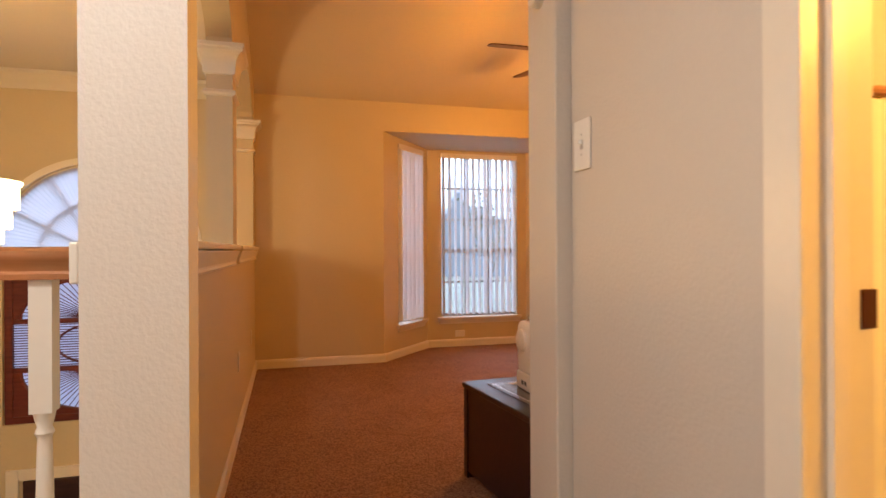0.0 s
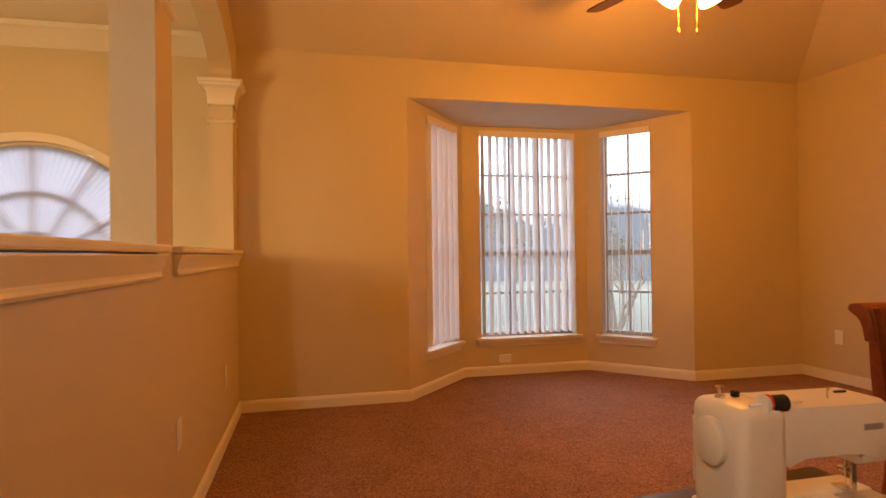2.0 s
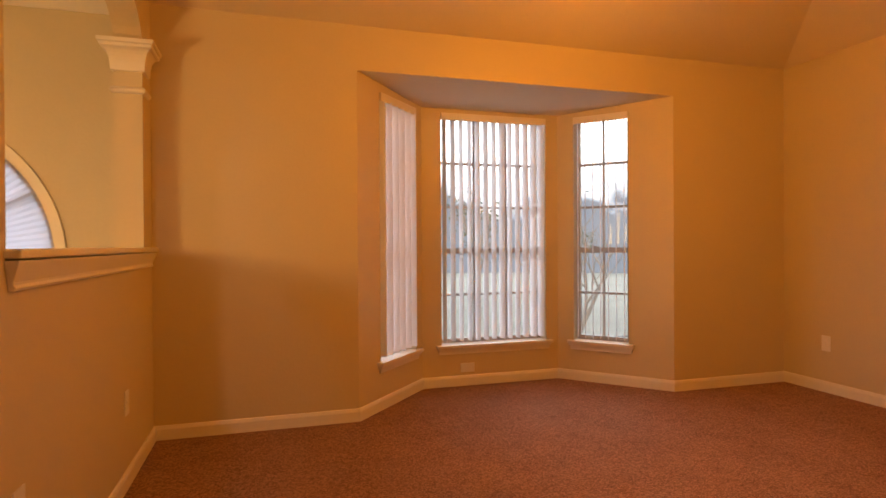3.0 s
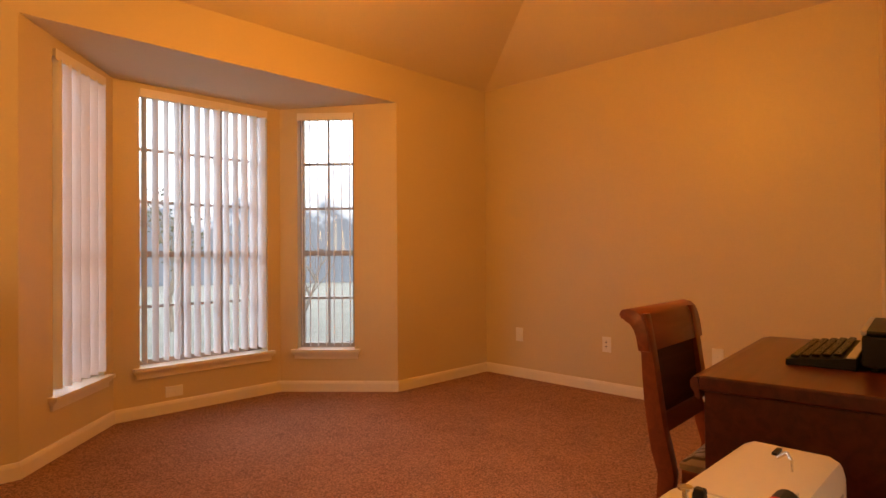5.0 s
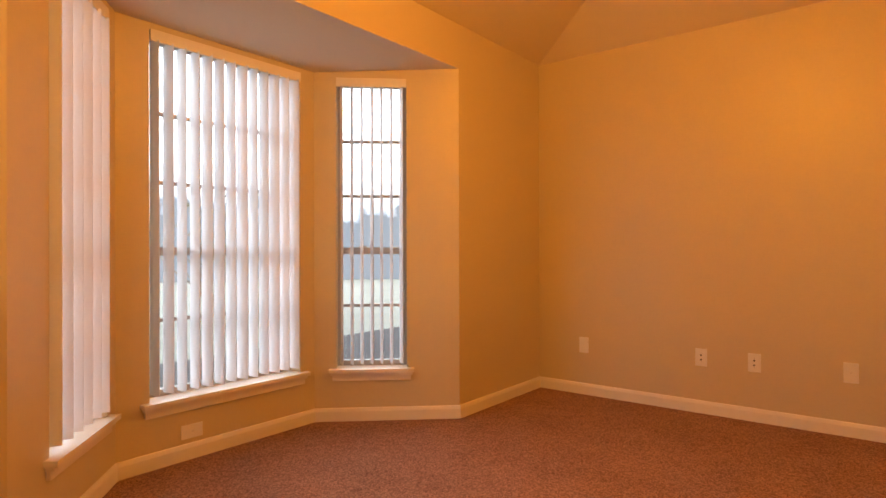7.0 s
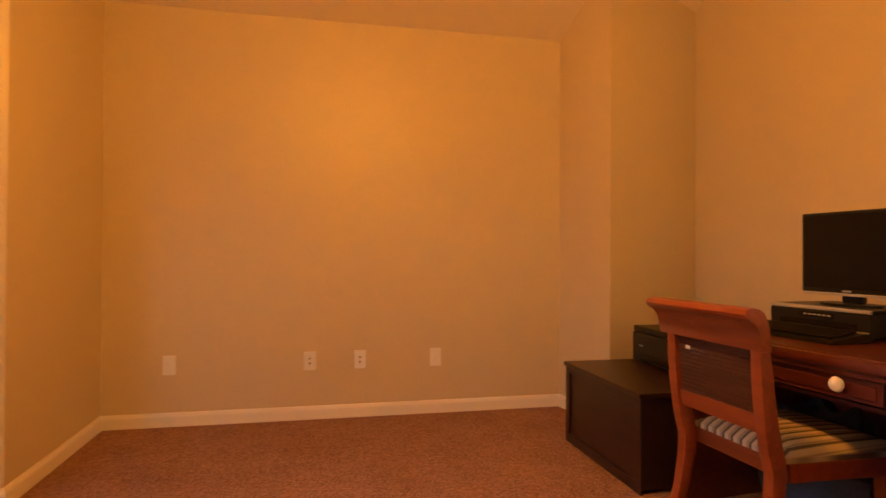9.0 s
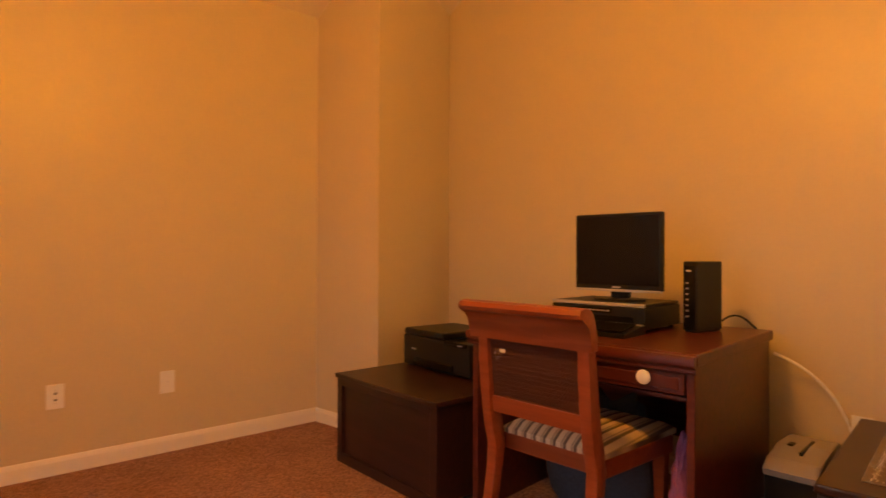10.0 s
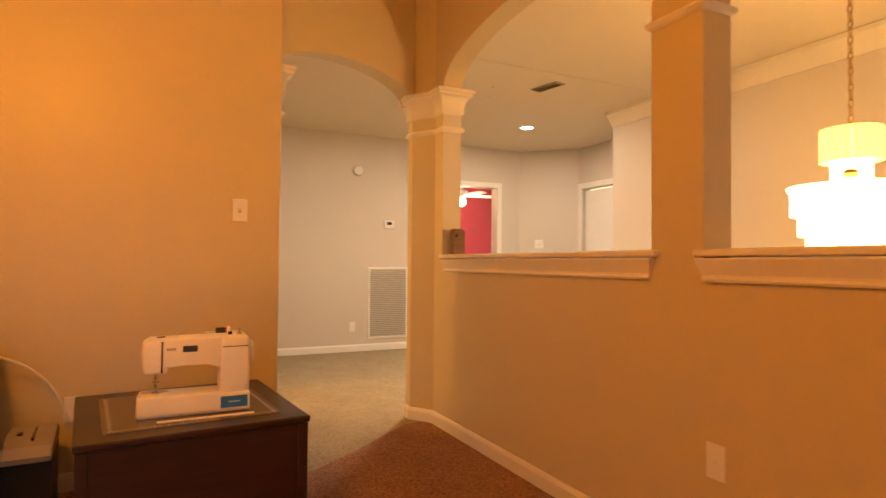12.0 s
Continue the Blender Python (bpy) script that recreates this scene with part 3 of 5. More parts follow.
for k in range(1, 6):
    a = math.pi * k / 6
    d, n = (-math.cos(a), math.sin(a)), (math.sin(a), math.cos(a))
    o = [(CX + d[0] * r + n[0] * s, CZ + d[1] * r + n[1] * s) for r, s in ((0.21, -0.012), (R - 0.04, -0.012), (R - 0.04, 0.012), (0.21, 0.012))]
    part("radial_bar", sheet(o, 0.028, lambda u, v, w: (u, FN + 0.056 + w, v)), TRIM, win)
part("base_bar", box(CX - R + 0.01, CX + R - 0.01, FN + 0.04, FN + 0.09, CZ + 0.001, CZ + 0.03), TRIM, win)
own = bmesh.new()
c0 = own.verts.new((CX, FN + 0.030, CZ + 0.03))
prev = None
for i in range(121):
    a = math.pi * i / 120
    v1 = own.verts.new((CX - (R - 0.02) * math.cos(a), FN + 0.030 + (0.005 if i % 2 else 0.0), CZ + 0.03 + (R - 0.05) * math.sin(a)))
    if prev:
        own.faces.new((c0, prev, v1))
    prev = v1
fan_shade = tagged(mesh_object("fan_shade", own, SHADE), "white pleated half-round shade in the foyer window", "shade")
part("hub", ring_arc(0.004, 0.05, FN + 0.018, FN + 0.026, bmesh.new(), 16), TRIM, fan_shade)
bm = ring_arc(R, R + 0.055, FN - 0.022, FN - 0.001, bmesh.new())
structure("trim_arch", bm, TRIM, "cream casing round the arched window", "trim")

# backlit wooden screen under it
scr = thing("wooden_screen", pose(CX, FN + 0.05, LZ0), "dark red wooden window screen with sunburst spokes", "screen")
HWS, HH = (LX1 - LX0) / 2 - 0.004, LZ1 - LZ0 - 0.004
SCREENWOOD = wood("mahogany", (0.085, 0.014, 0.010), (0.15, 0.03, 0.02), 0.35)


def rect(bm, x0, x1, z0, z1, y0=-0.02, y1=0.02):
    return box(x0, x1, y0, y1, z0, z1, 0.002, bm)


bm = rect(None, -HWS, -HWS + 0.06, 0.0, HH)
rect(bm, HWS - 0.06, HWS, 0.0, HH)
rect(bm, -HWS + 0.06, HWS - 0.06, 0.0, 0.06)
rect(bm, -HWS + 0.06, HWS - 0.06, HH - 0.06, HH)
part("frame", bm, SCREENWOOD, scr)
for z in (0.46, 0.88):
    part("rail", rect(None, -HWS + 0.06, HWS - 0.06, z - 0.022, z + 0.022), SCREENWOOD, scr)
for z0, z1, flip in ((0.482, 0.858, 0),):
    for i in range(17):
        z = z0 + 0.011 + (z1 - z0 - 0.022) * i / 16
        part("slat", box(-HWS + 0.06, HWS - 0.06, -0.006, 0.006, z - 0.004, z + 0.004), SCREENWOOD, scr)
own = bmesh.new()
for rr, n in ((0.16, 28), (0.34, 36)):
    pts = [(rr * math.cos(2 * math.pi * i / n), rr * math.sin(2 * math.pi * i / n) * (0.185 / 0.16 if rr < 0.2 else 0.53)) for i in range(n)]
    for i in range(n):
        a, b = Vector(pts[i]), Vector(pts[(i + 1) % n])
        own = tube([(a.x, -0.012, 0.67 + a.y), (b.x, -0.012, 0.67 + b.y)], 0.011, 6, own)
part("ring", own, SCREENWOOD, scr)
for zc, s in ((0.90, 1), (0.44, -1)):
    own = bmesh.new()
    for i in range(24):
        a, b = math.pi * i / 24, math.pi * (i + 1) / 24
        own = tube([(0.62 * math.cos(a), 0, zc + s * 0.36 * math.sin(a)), (0.62 * math.cos(b), 0, zc + s * 0.36 * math.sin(b))], 0.013, 6, own)
    part("arc", own, SCREENWOOD, scr)
    for i in range(1, 36):
        a = math.pi * i / 36
        part("spoke", tube([(0.10 * math.cos(a), 0, zc + s * 0.03 * math.sin(a)), (0.615 * math.cos(a), 0, zc + s * 0.355 * math.sin(a))], 0.0042, 5), SCREENWOOD, scr)
    own = bmesh.new()
    arc = [(0.63 * math.cos(math.pi * i / 24), zc + s * 0.37 * math.sin(math.pi * i / 24)) for i in range(25)]
    zt = HH - 0.06 if s > 0 else 0.06
    for i in range(24):
        o = [arc[i], arc[i + 1], (arc[i + 1][0], zt), (arc[i][0], zt)]
        if s * (zt - arc[i][1]) > 0 and s * (zt - arc[i + 1][1]) > 0:
            sheet(o, 0.016, lambda u, v, w: (u, w - 0.008, v), own)
    for x0, x1 in ((-HWS + 0.06, -0.63), (0.63, HWS - 0.06)):
        own = box(x0, x1, -0.008, 0.008, min(zc, zt), max(zc, zt), 0, own)
    part("spandrel", own, SCREENWOOD, scr)
tagged(mesh_object("screen_shade", box(LX0 + 0.004, LX1 - 0.004, FN + 0.095, FN + 0.099, LZ0 + 0.004, LZ1 - 0.004), SHADE), "white translucent shade behind the wooden screen", "shade")

# front door below
dr = structure("door_1", box(-1.90, -0.75, FN - 0.035, FN - 0.003, -2.74, -0.86, 0.004), wood("door_wood", (0.03, 0.011, 0.012), (0.055, 0.022, 0.02), 0.4), "dark wooden front door in a white casing", "door")
for x0, x1, z0, z1 in ((-2.03, -1.935, -2.74, -0.76), (-0.745, -0.65, -2.74, -0.76), (-1.935, -0.745, -0.855, -0.76)):
    part("casing", box(x0, x1, FN - 0.03, FN - 0.002, z0, z1, 0.004), TRIM, dr, "white casing")

# ---- outdoors ----
GRASS = material("winter_grass", (0.38, 0.40, 0.36), 0.9, 0, 0.3, 0.4, 14, 0.6, 0.03, 0.1)
ASPHALT = material("asphalt", (0.10, 0.10, 0.105), 0.9, 0, 0.15, 0.6, 40, 0.4, 0.01, 0.2)
BARK = material("bark", (0.40, 0.37, 0.34), 0.9, 0, 0.3, 6, 40, 0.6, 0.01, 0.1)
LEAF = material("winter_leaves", (0.24, 0.27, 0.20), 0.8, 0, 0.3, 4, 30, 0.2, 0.01, 0.1)
structure("ground", box(-400, 400, 5.9, 500, -3.4, -3.0), GRASS, "pale winter lawn in front of the house", "ground")
structure("road", box(-400, 400, 17, 24, -2.999, -2.96), ASPHALT, "grey street in front of the house", "road")
# glowing sky; far woods and their haze are painted into its lower band
sky_mat = glow("sky_with_painted_haze", (0.86, 0.92, 1.0), 5.2)
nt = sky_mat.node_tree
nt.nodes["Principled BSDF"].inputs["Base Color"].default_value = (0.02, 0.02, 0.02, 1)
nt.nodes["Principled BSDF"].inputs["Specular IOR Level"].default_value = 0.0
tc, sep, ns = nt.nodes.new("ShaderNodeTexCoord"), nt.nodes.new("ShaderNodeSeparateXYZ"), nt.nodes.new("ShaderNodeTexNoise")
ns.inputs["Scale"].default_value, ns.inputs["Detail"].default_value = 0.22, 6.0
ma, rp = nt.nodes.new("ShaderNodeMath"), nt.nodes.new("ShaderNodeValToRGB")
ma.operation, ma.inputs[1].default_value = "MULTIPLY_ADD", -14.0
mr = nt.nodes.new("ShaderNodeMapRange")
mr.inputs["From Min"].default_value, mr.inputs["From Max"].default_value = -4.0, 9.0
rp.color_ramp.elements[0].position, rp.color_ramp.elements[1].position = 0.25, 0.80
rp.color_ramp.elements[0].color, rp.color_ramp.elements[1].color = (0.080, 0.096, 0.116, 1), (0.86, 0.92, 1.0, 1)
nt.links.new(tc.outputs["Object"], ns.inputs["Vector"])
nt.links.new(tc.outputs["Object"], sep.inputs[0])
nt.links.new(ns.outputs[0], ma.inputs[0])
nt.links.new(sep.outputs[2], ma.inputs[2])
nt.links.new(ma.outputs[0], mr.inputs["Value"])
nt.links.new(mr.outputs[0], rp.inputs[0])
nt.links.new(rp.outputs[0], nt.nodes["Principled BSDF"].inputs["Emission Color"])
own = bmesh.new()
cols_ = []
for i in range(49):
    a = math.pi * (i / 48)
    cols_.append([own.verts.new((2 + 80 * math.cos(a), 6 + 80 * math.sin(a), z)) for z in (-3.0, 60)])
for a, b in zip(cols_, cols_[1:]):
    own.faces.new((a[0], b[0], b[1], a[1]))
structure("backdrop", own, sky_mat, "pale overcast sky with hazy far woods painted into its glow", "sky")


def tree(x, y, h, seed, leafy, label):
    rng = random.Random(seed)
    t = thing("tree", pose(x, y, -3.0), label, "tree", "trees outside the window")
    trunk = bmesh.new()
    tips = []

    def limb(p, d, length, r, depth):
        pts, q = [p], p
        for k in range(4):
            d = (d + Vector((rng.uniform(-0.2, 0.2), rng.uniform(-0.2, 0.2), rng.uniform(-0.02, 0.18)))).normalized()
            q = q + d * length / 4
            pts.append(q)
        tube(pts, [r * (1 - 0.16 * k) for k in range(5)], 5, trunk)
        tips.append(q)
        if depth:
            for k in range(4 if depth > 1 else 3):
                a = rng.uniform(0, 6.28)
                limb(pts[rng.randint(2, 4)], (d * 0.7 + Vector((math.cos(a), math.sin(a), 0.5)) * 0.8).normalized(), length * 0.62, r * 0.45, depth - 1)

    limb(Vector((0, 0, -0.05)), Vector((0, 0, 1)), h * 0.42, h * 0.022, 3)
    part("trunk", trunk, BARK, t)
    if leafy:
        crown = bmesh.new()
        for q in tips:
            for k in range(leafy):
                c = q + Vector((rng.gauss(0, 0.35), rng.gauss(0, 0.35), rng.gauss(0, 0.3)))
                u = Vector((rng.uniform(-1, 1), rng.uniform(-1, 1), rng.uniform(-1, 1))).normalized()
                w = u.cross(Vector((0.3, 0.5, 0.8))).normalized()
                s = rng.uniform(0.07, 0.16)
                vs = [crown.verts.new(c + o) for o in (u * s, w * s * 0.6, -u * s, -w * s * 0.6)]
                crown.faces.new(vs)
        part("crown", crown, LEAF, t)


tree(3.6, 14.5, 7.0, 3, 0, "bare grey winter tree on the lawn")
tree(8.5, 15.5, 8.0, 5, 0, "bare grey winter tree on the lawn")
tree(12.5, 34.0, 9.0, 8, 4, "evergreen tree across the street")
tree(4.5, 36.0, 9.0, 11, 4, "evergreen tree across the street")
tree(20.0, 36.0, 9.0, 14, 4, "evergreen tree across the street")
tree(-2.0, 29.0, 10.0, 17, 6, "evergreen tree across the street")
tree(27.0, 20.0, 9.0, 21, 5, "thin-leaved tree by the street")

# ---- fixtures ----


def plate(m, w, h, label, kind):
    t = thing("wall_plate", m, label, "switch" if kind == "switch" else "outlet", "wall plates")
    part("cover", box(-w / 2, w / 2, -0.006, 0.0, -h / 2, h / 2, 0.0025), WHITE, t)
    if kind == "outlet":
        for z in (0.021, -0.021):
            r = part("receptacle", prism([(0.017 * math.cos(a) * (1.0 if abs(math.cos(a)) < 0.8 else 0.9), 0.0145 * math.sin(a)) for a in [2 * math.pi * i / 16 for i in range(16)]], 0, 0.002), WHITE, t)
            r.matrix_local = pose(0, -0.006, z, 90)
            for x in (-0.006, 0.006):
                part("slot", box(x - 0.001, x + 0.001, -0.0088, -0.0079, -0.004 + z, 0.005 + z), BLACK, r)
                t.children_recursive[-1].matrix_local = r.matrix_local.inverted()
    elif kind == "cable":
        for z in (0.015, -0.015):
            part("jack", moved(lathe([(0.0055, 0), (0.0055, 0.006), (0.002, 0.006), (0.0, 0.004)], 10), pose(0, -0.006, z, 90)), BLACK, t)
    elif kind == "switch":
        part("toggle", moved(box(-0.005, 0.005, -0.016, 0.0, -0.006, 0.006, 0.002), pose(0, -0.004, 0.003, -28)), WHITE, t)
        part("toggle_frame", box(-0.008, 0.008, -0.0075, -0.0062, -0.014, 0.014, 0.0005), SILVER, t)
    for z in ((0.0,) if kind == "outlet" else (0.030, -0.030)):
        part("screw", moved(lathe([(0.003, 0), (0.003, 0.001), (0.0, 0.0014)], 8), pose(0, -0.006, z, 90)), SILVER, t)
    return t


EASTF = lambda y, z: pose(E_ - 0.001, y, z, 0, 0, -90)
WESTF = lambda y, z: pose(W + 0.001, y, z, 0, 0, 90)
for y, k, lab in ((5.10, "outlet", "white outlet plate low on the tan wall"), (4.263, "cable", "white cable jack plate low on the tan wall"), (3.945, "cable", "white cable jack plate low on the tan wall"), (3.443, "outlet", "white outlet plate low on the tan wall")):
    plate(EASTF(y, 0.373), 0.074, 0.118, lab, k)
for y, z in ((4.80, 0.40), (3.565, 0.43)):
    plate(WESTF(y, z), 0.074, 0.118, "cream outlet plate low on the half wall", "outlet")
plate(pose(2.20, BAY[1][1] - 0.001, 0.145, 0, 90, 0), 0.074, 0.118, "white sideways outlet plate under the bay window", "outlet")
plate(pose(1.31, S + 0.001, 1.355, 0, 0, 180), 0.074, 0.118, "cream light switch beside the entrance arch", "switch")
plate(pose(XE - 0.001, 1.385, 1.42, 0, 0, -90), 0.096, 0.150, "white light switch on the hall wall", "switch")

# ceiling fan
BLADE = wood("fan_blade_wood", (0.07, 0.028, 0.014), (0.13, 0.055, 0.026), 0.4)
fan = thing("ceiling_fan", pose(FAN[0], FAN[1], 2.54), "brass ceiling fan with dark wooden blades and lit glass shades", "ceiling fan")
part("motor_housing", lathe([(0.0, 0.02), (0.07, 0.02), (0.12, 0.05), (0.13, 0.09), (0.13, 0.15), (0.11, 0.18), (0.05, 0.21), (0.03, 0.22)], 28), BRASS, fan, "", True)
part("downrod", lathe([(0.014, 0.21), (0.014, 0.60)], 12), BRASS, fan, "", True)
part("canopy", lathe([(0.02, 0.56), (0.055, 0.60), (0.07, 0.65), (0.07, 0.672)], 24), BRASS, fan, "", True)
part("light_hub", lathe([(0.0, -0.09), (0.02, -0.085), (0.045, -0.06), (0.055, -0.02), (0.05, 0.0), (0.03, 0.02)], 20), BRASS, fan, "", True)
for k in range(5):
    a = math.radians(36 + 72 * k)
    rot = pose(0, 0, 0.06, 0, 0, math.degrees(a))
    own = prism([(0.20, -0.055), (0.30, -0.064), (0.60, -0.070), (0.70, -0.066), (0.728, -0.045), (0.735, 0.0), (0.728, 0.045), (0.70, 0.066), (0.60, 0.070), (0.30, 0.064), (0.20, 0.055)], -0.004, 0.004, None, 0.0015)
    b = part("blade", moved(own, rot @ pose(0, 0, 0, -11)), BLADE, fan)
    part("blade_iron", moved(prism([(0.10, -0.018), (0.17, -0.012), (0.26, -0.040), (0.29, 0.0), (0.26, 0.040), (0.17, 0.012), (0.10, 0.018)], -0.010, -0.005), rot @ pose(0, 0, 0, -11)), BRASS, b)
for k in range(3):
    a = math.radians(20 + 120 * k)
    m = pose(0.075 * math.cos(a), 0.075 * math.sin(a), -0.035, 0, 0, math.degrees(a)) @ pose(0, 0, 0, 0, -38)
    sh = part("glass_shade", moved(lathe([(0.022, 0.01), (0.030, 0.0), (0.048, -0.03), (0.060, -0.065), (0.062, -0.09), (0.066, -0.105), (0.058, -0.118), (0.030, -0.122), (0.0, -0.122)], 20), m), BULB, fan, "glowing frosted glass shade", True)
    part("fitter", moved(lathe([(0.014, 0.035), (0.026, 0.02), (0.026, 0.002), (0.02, 0.0)], 14), m), BRASS, sh)
for x, y, l in ((-0.09, 0.02, 0.19), (-0.02, -0.03, 0.21)):
    c = part("pull_chain", tube([(x * 0.4, y * 0.4, -0.07), (x, y, -0.10), (x, y, -0.10 - l)], 0.0016, 5), BRASS, fan)
    part("chain_knob", lathe([(0.0, -0.03), (0.007, -0.022), (0.006, -0.008), (0.002, 0.0)], 10, None, (x, y, -0.10 - l)), BRASS, c)

# chandelier
ch = thing("chandelier", pose(CHAND[0], CHAND[1], 1.15), "lit tiered crystal chandelier hanging on a chain", "chandelier")
for nm, r, z0, z1, cnt, glowing in (("upper_tier", 0.125, 0.44, 0.60, 18, LIT_SOFT), ("neck_tier", 0.080, 0.335, 0.45, 14, LIT), ("wide_tier", 0.250, 0.18, 0.315, 30, LIT), ("middle_tier", 0.218, 0.08, 0.18, 26, LIT), ("lower_tier", 0.182, 0.0, 0.08, 22, LIT)):
    tier = part(nm, lathe([(0.034, z0), (0.040, z0 + 0.006), (0.040, z1 - 0.006), (0.034, z1)], 16), LIT, ch, "", True)
    for i in range(cnt):
        a = 2 * math.pi * i / cnt
        w = math.pi * r / cnt * 0.94
        rod = part("crystal_rod", moved(prism([(-w, -0.006), (w, -0.006), (w * 0.6, 0.006), (-w * 0.6, 0.006)], z0, z1), pose(r * math.cos(a), r * math.sin(a), 0, 0, 0, math.degrees(a) - 90)), glowing, tier)
        rod.visible_shadow = False
part("rim", lathe([(0.225, 0.300), (0.268, 0.304), (0.272, 0.322), (0.225, 0.328)], 32), LIT, ch, "", True).visible_shadow = False
part("boss", lathe([(0.0, 0.345), (0.025, 0.350), (0.034, 0.367), (0.025, 0.385), (0.0, 0.390)], 12, None, (0.115, 0.06, 0)), BRASS, ch, "", True)
own = bmesh.new()
for i in range(23):
    z = 0.61 + i * 0.0385
    p = pose(0, 0, z, 90, 0, 90 * (i % 2))
    ring = [(p @ Vector((0.010 * math.cos(2 * math.pi * k / 10), 0.026 * math.sin(2 * math.pi * k / 10), 0))) for k in range(11)]
    own = tube(ring, 0.0035, 5, own)
part("chain", own, BRASS, ch)
part("canopy", lathe([(0.0, 1.455), (0.04, 1.465), (0.06, 1.495), (0.06, 1.513)], 20), BRASS, ch)

# hall fittings
gr = thing("air_grille", pose(-0.87, HS + 0.001, 0.585, 0, 0, 180), "white louvred return air grille on the hall wall", "grille")
for x0, x1, z0, z1 in ((-0.26, -0.235, -0.44, 0.44), (0.235, 0.26, -0.44, 0.44), (-0.235, 0.235, 0.415, 0.44), (-0.235, 0.235, -0.44, -0.415)):
    part("frame", box(x0, x1, -0.012, 0.0, z0, z1, 0.002), WHITE, gr)
part("backing", box(-0.235, 0.235, -0.002, -0.0005, -0.415, 0.415), ALU, gr)
slat = box(-0.235, 0.235, -0.0105, -0.0095, -0.008, 0.008)
bmesh.ops.rotate(slat, verts=slat.verts[:], cent=(0, -0.01, 0), matrix=Matrix.Rotation(radians(38), 3, "X"))
first = part("slat", slat, WHITE, gr)
for i in range(36):
    o = first if i == 0 else first.copy()
    if i:
        scene.collection.objects.link(o)
    o.location.z = -0.405 + 0.81 * i / 35
th = thing("thermostat", pose(-0.87, HS + 0.001, 1.56, 0, 0, 180), "white thermostat with a small dark display", "thermostat")
part("case", box(-0.065, 0.065, -0.028, 0, -0.05, 0.05, 0.006), WHITE, th)
part("display", box(-0.03, 0.03, -0.0295, -0.0282, -0.005, 0.032), BLACK, th)
cm = thing("door_chime", pose(-1.20, HS + 0.001, 2.23, 0, 0, 180), "white door chime box high on the hall wall", "door chime")
part("case", box(-0.09, 0.09, -0.05, 0, -0.07, 0.07, 0.008), WHITE, cm)
part("grille_bar", box(-0.06, 0.06, -0.052, -0.0502, -0.02, 0.02), SILVER, cm)
sm = thing("smoke_detector", pose(-0.46, HS + 0.001, 2.21, 90, 0, 180), "round white smoke detector high on the wall", "smoke detector")
part("body", lathe([(0.062, 0.0), (0.064, 0.015), (0.055, 0.032), (0.03, 0.038), (0.0, 0.038)], 28), WHITE, sm, "", True)
plate(pose(-0.41, HS + 0.001, 0.30, 0, 0, 180), 0.074, 0.118, "white outlet plate on the hall wall", "outlet")
plate(pose(-3.019, -1.709, 1.36, 0, 0, 135), 0.115, 0.118, "white switch plate on the slanting hall wall", "switch")
# the second fitting is an unseen addition that goes with the fill
for x, y in ((-2.08, -0.63), (-0.50, 0.35)):
    sp = thing("recessed_light", pose(x, y, HC - 0.003), "round recessed ceiling light, switched on; the one by the arch is added", "ceiling light", "recessed hall lights")
    part("trim_ring", lathe([(0.070, 0.0), (0.072, -0.006), (0.092, -0.006), (0.096, 0.0)], 28), WHITE, sp, "", True)
    part("lens", lathe([(0.0, -0.002), (0.069, -0.002), (0.069, 0.0015), (0.0, 0.0015)], 28), LED, sp)
vt = thing("ceiling_vent", pose(-1.37, 0.74, HC - 0.002, 0, 0, 12), "small metal ceiling register in the hall", "vent")
part("frame", box(-0.06, 0.06, -0.15, 0.15, -0.008, 0, 0.002), ALU, vt)
for i in range(5):
    part("slat", moved(box(-0.008, 0.008, -0.13, 0.13, -0.0008, 0.0008), pose(-0.04 + 0.02 * i, 0, -0.0105, 0, 35)), BRASS, vt)
d2 = structure("door_2", box(HW - 0.09, HW - 0.05, HY + 0.085, HY + 0.855, 0.008, 2.075, 0.003), WHITE, "white painted hall door, closed", "door")
for y0, y1, z0, z1 in ((HY + 0.012, HY + 0.082, 0, 2.17), (HY + 0.858, HY + 0.928, 0, 2.17), (HY + 0.082, HY + 0.858, 2.098, 2.17)):
    part("casing", box(HW + 0.0005, HW + 0.018, y0, y1, z0, z1, 0.003), WHITE, d2)
for z0, z1 in ((0.2, 0.9), (1.05, 1.88)):
    part("panel", box(HW - 0.051, HW - 0.044, HY + 0.21, HY + 0.73, z0, z1, 0.005), WHITE, d2)
cs = structure("trim_red_door", box(-2.52, -2.455, HS + 0.001, HS + 0.018, 0, 2.19, 0.003), WHITE, "white casing round the red bedroom doorway", "casing")
part("casing", box(-1.745, -1.68, HS + 0.001, HS + 0.018, 0, 2.19, 0.003), WHITE, cs)
part("casing", box(-2.455, -1.745, HS + 0.001, HS + 0.018, 2.122, 2.19, 0.003), WHITE, cs)
# added fill with no fixture, brightens the red bedroom wall
point_light("bedroom_bulb", (-1.9, -3.0, 2.3), 30, (1.0, 0.72, 0.42), 0.08)

# side room doorway: casing, jamb, strike plate
dj = structure("trim_side_door", box(XE - 0.016, XE - 0.0005, 0.62, 0.70, 0, 2.13, 0.004), TRIM, "white casing of the side room doorway", "casing")
part("casing", box(XE - 0.016, XE - 0.0005, -0.255, -0.18, 0, 2.13, 0.004), TRIM, dj)
part("casing", box(XE - 0.016, XE - 0.0005, -0.18, 0.62, 2.04, 2.13, 0.004), TRIM, dj)
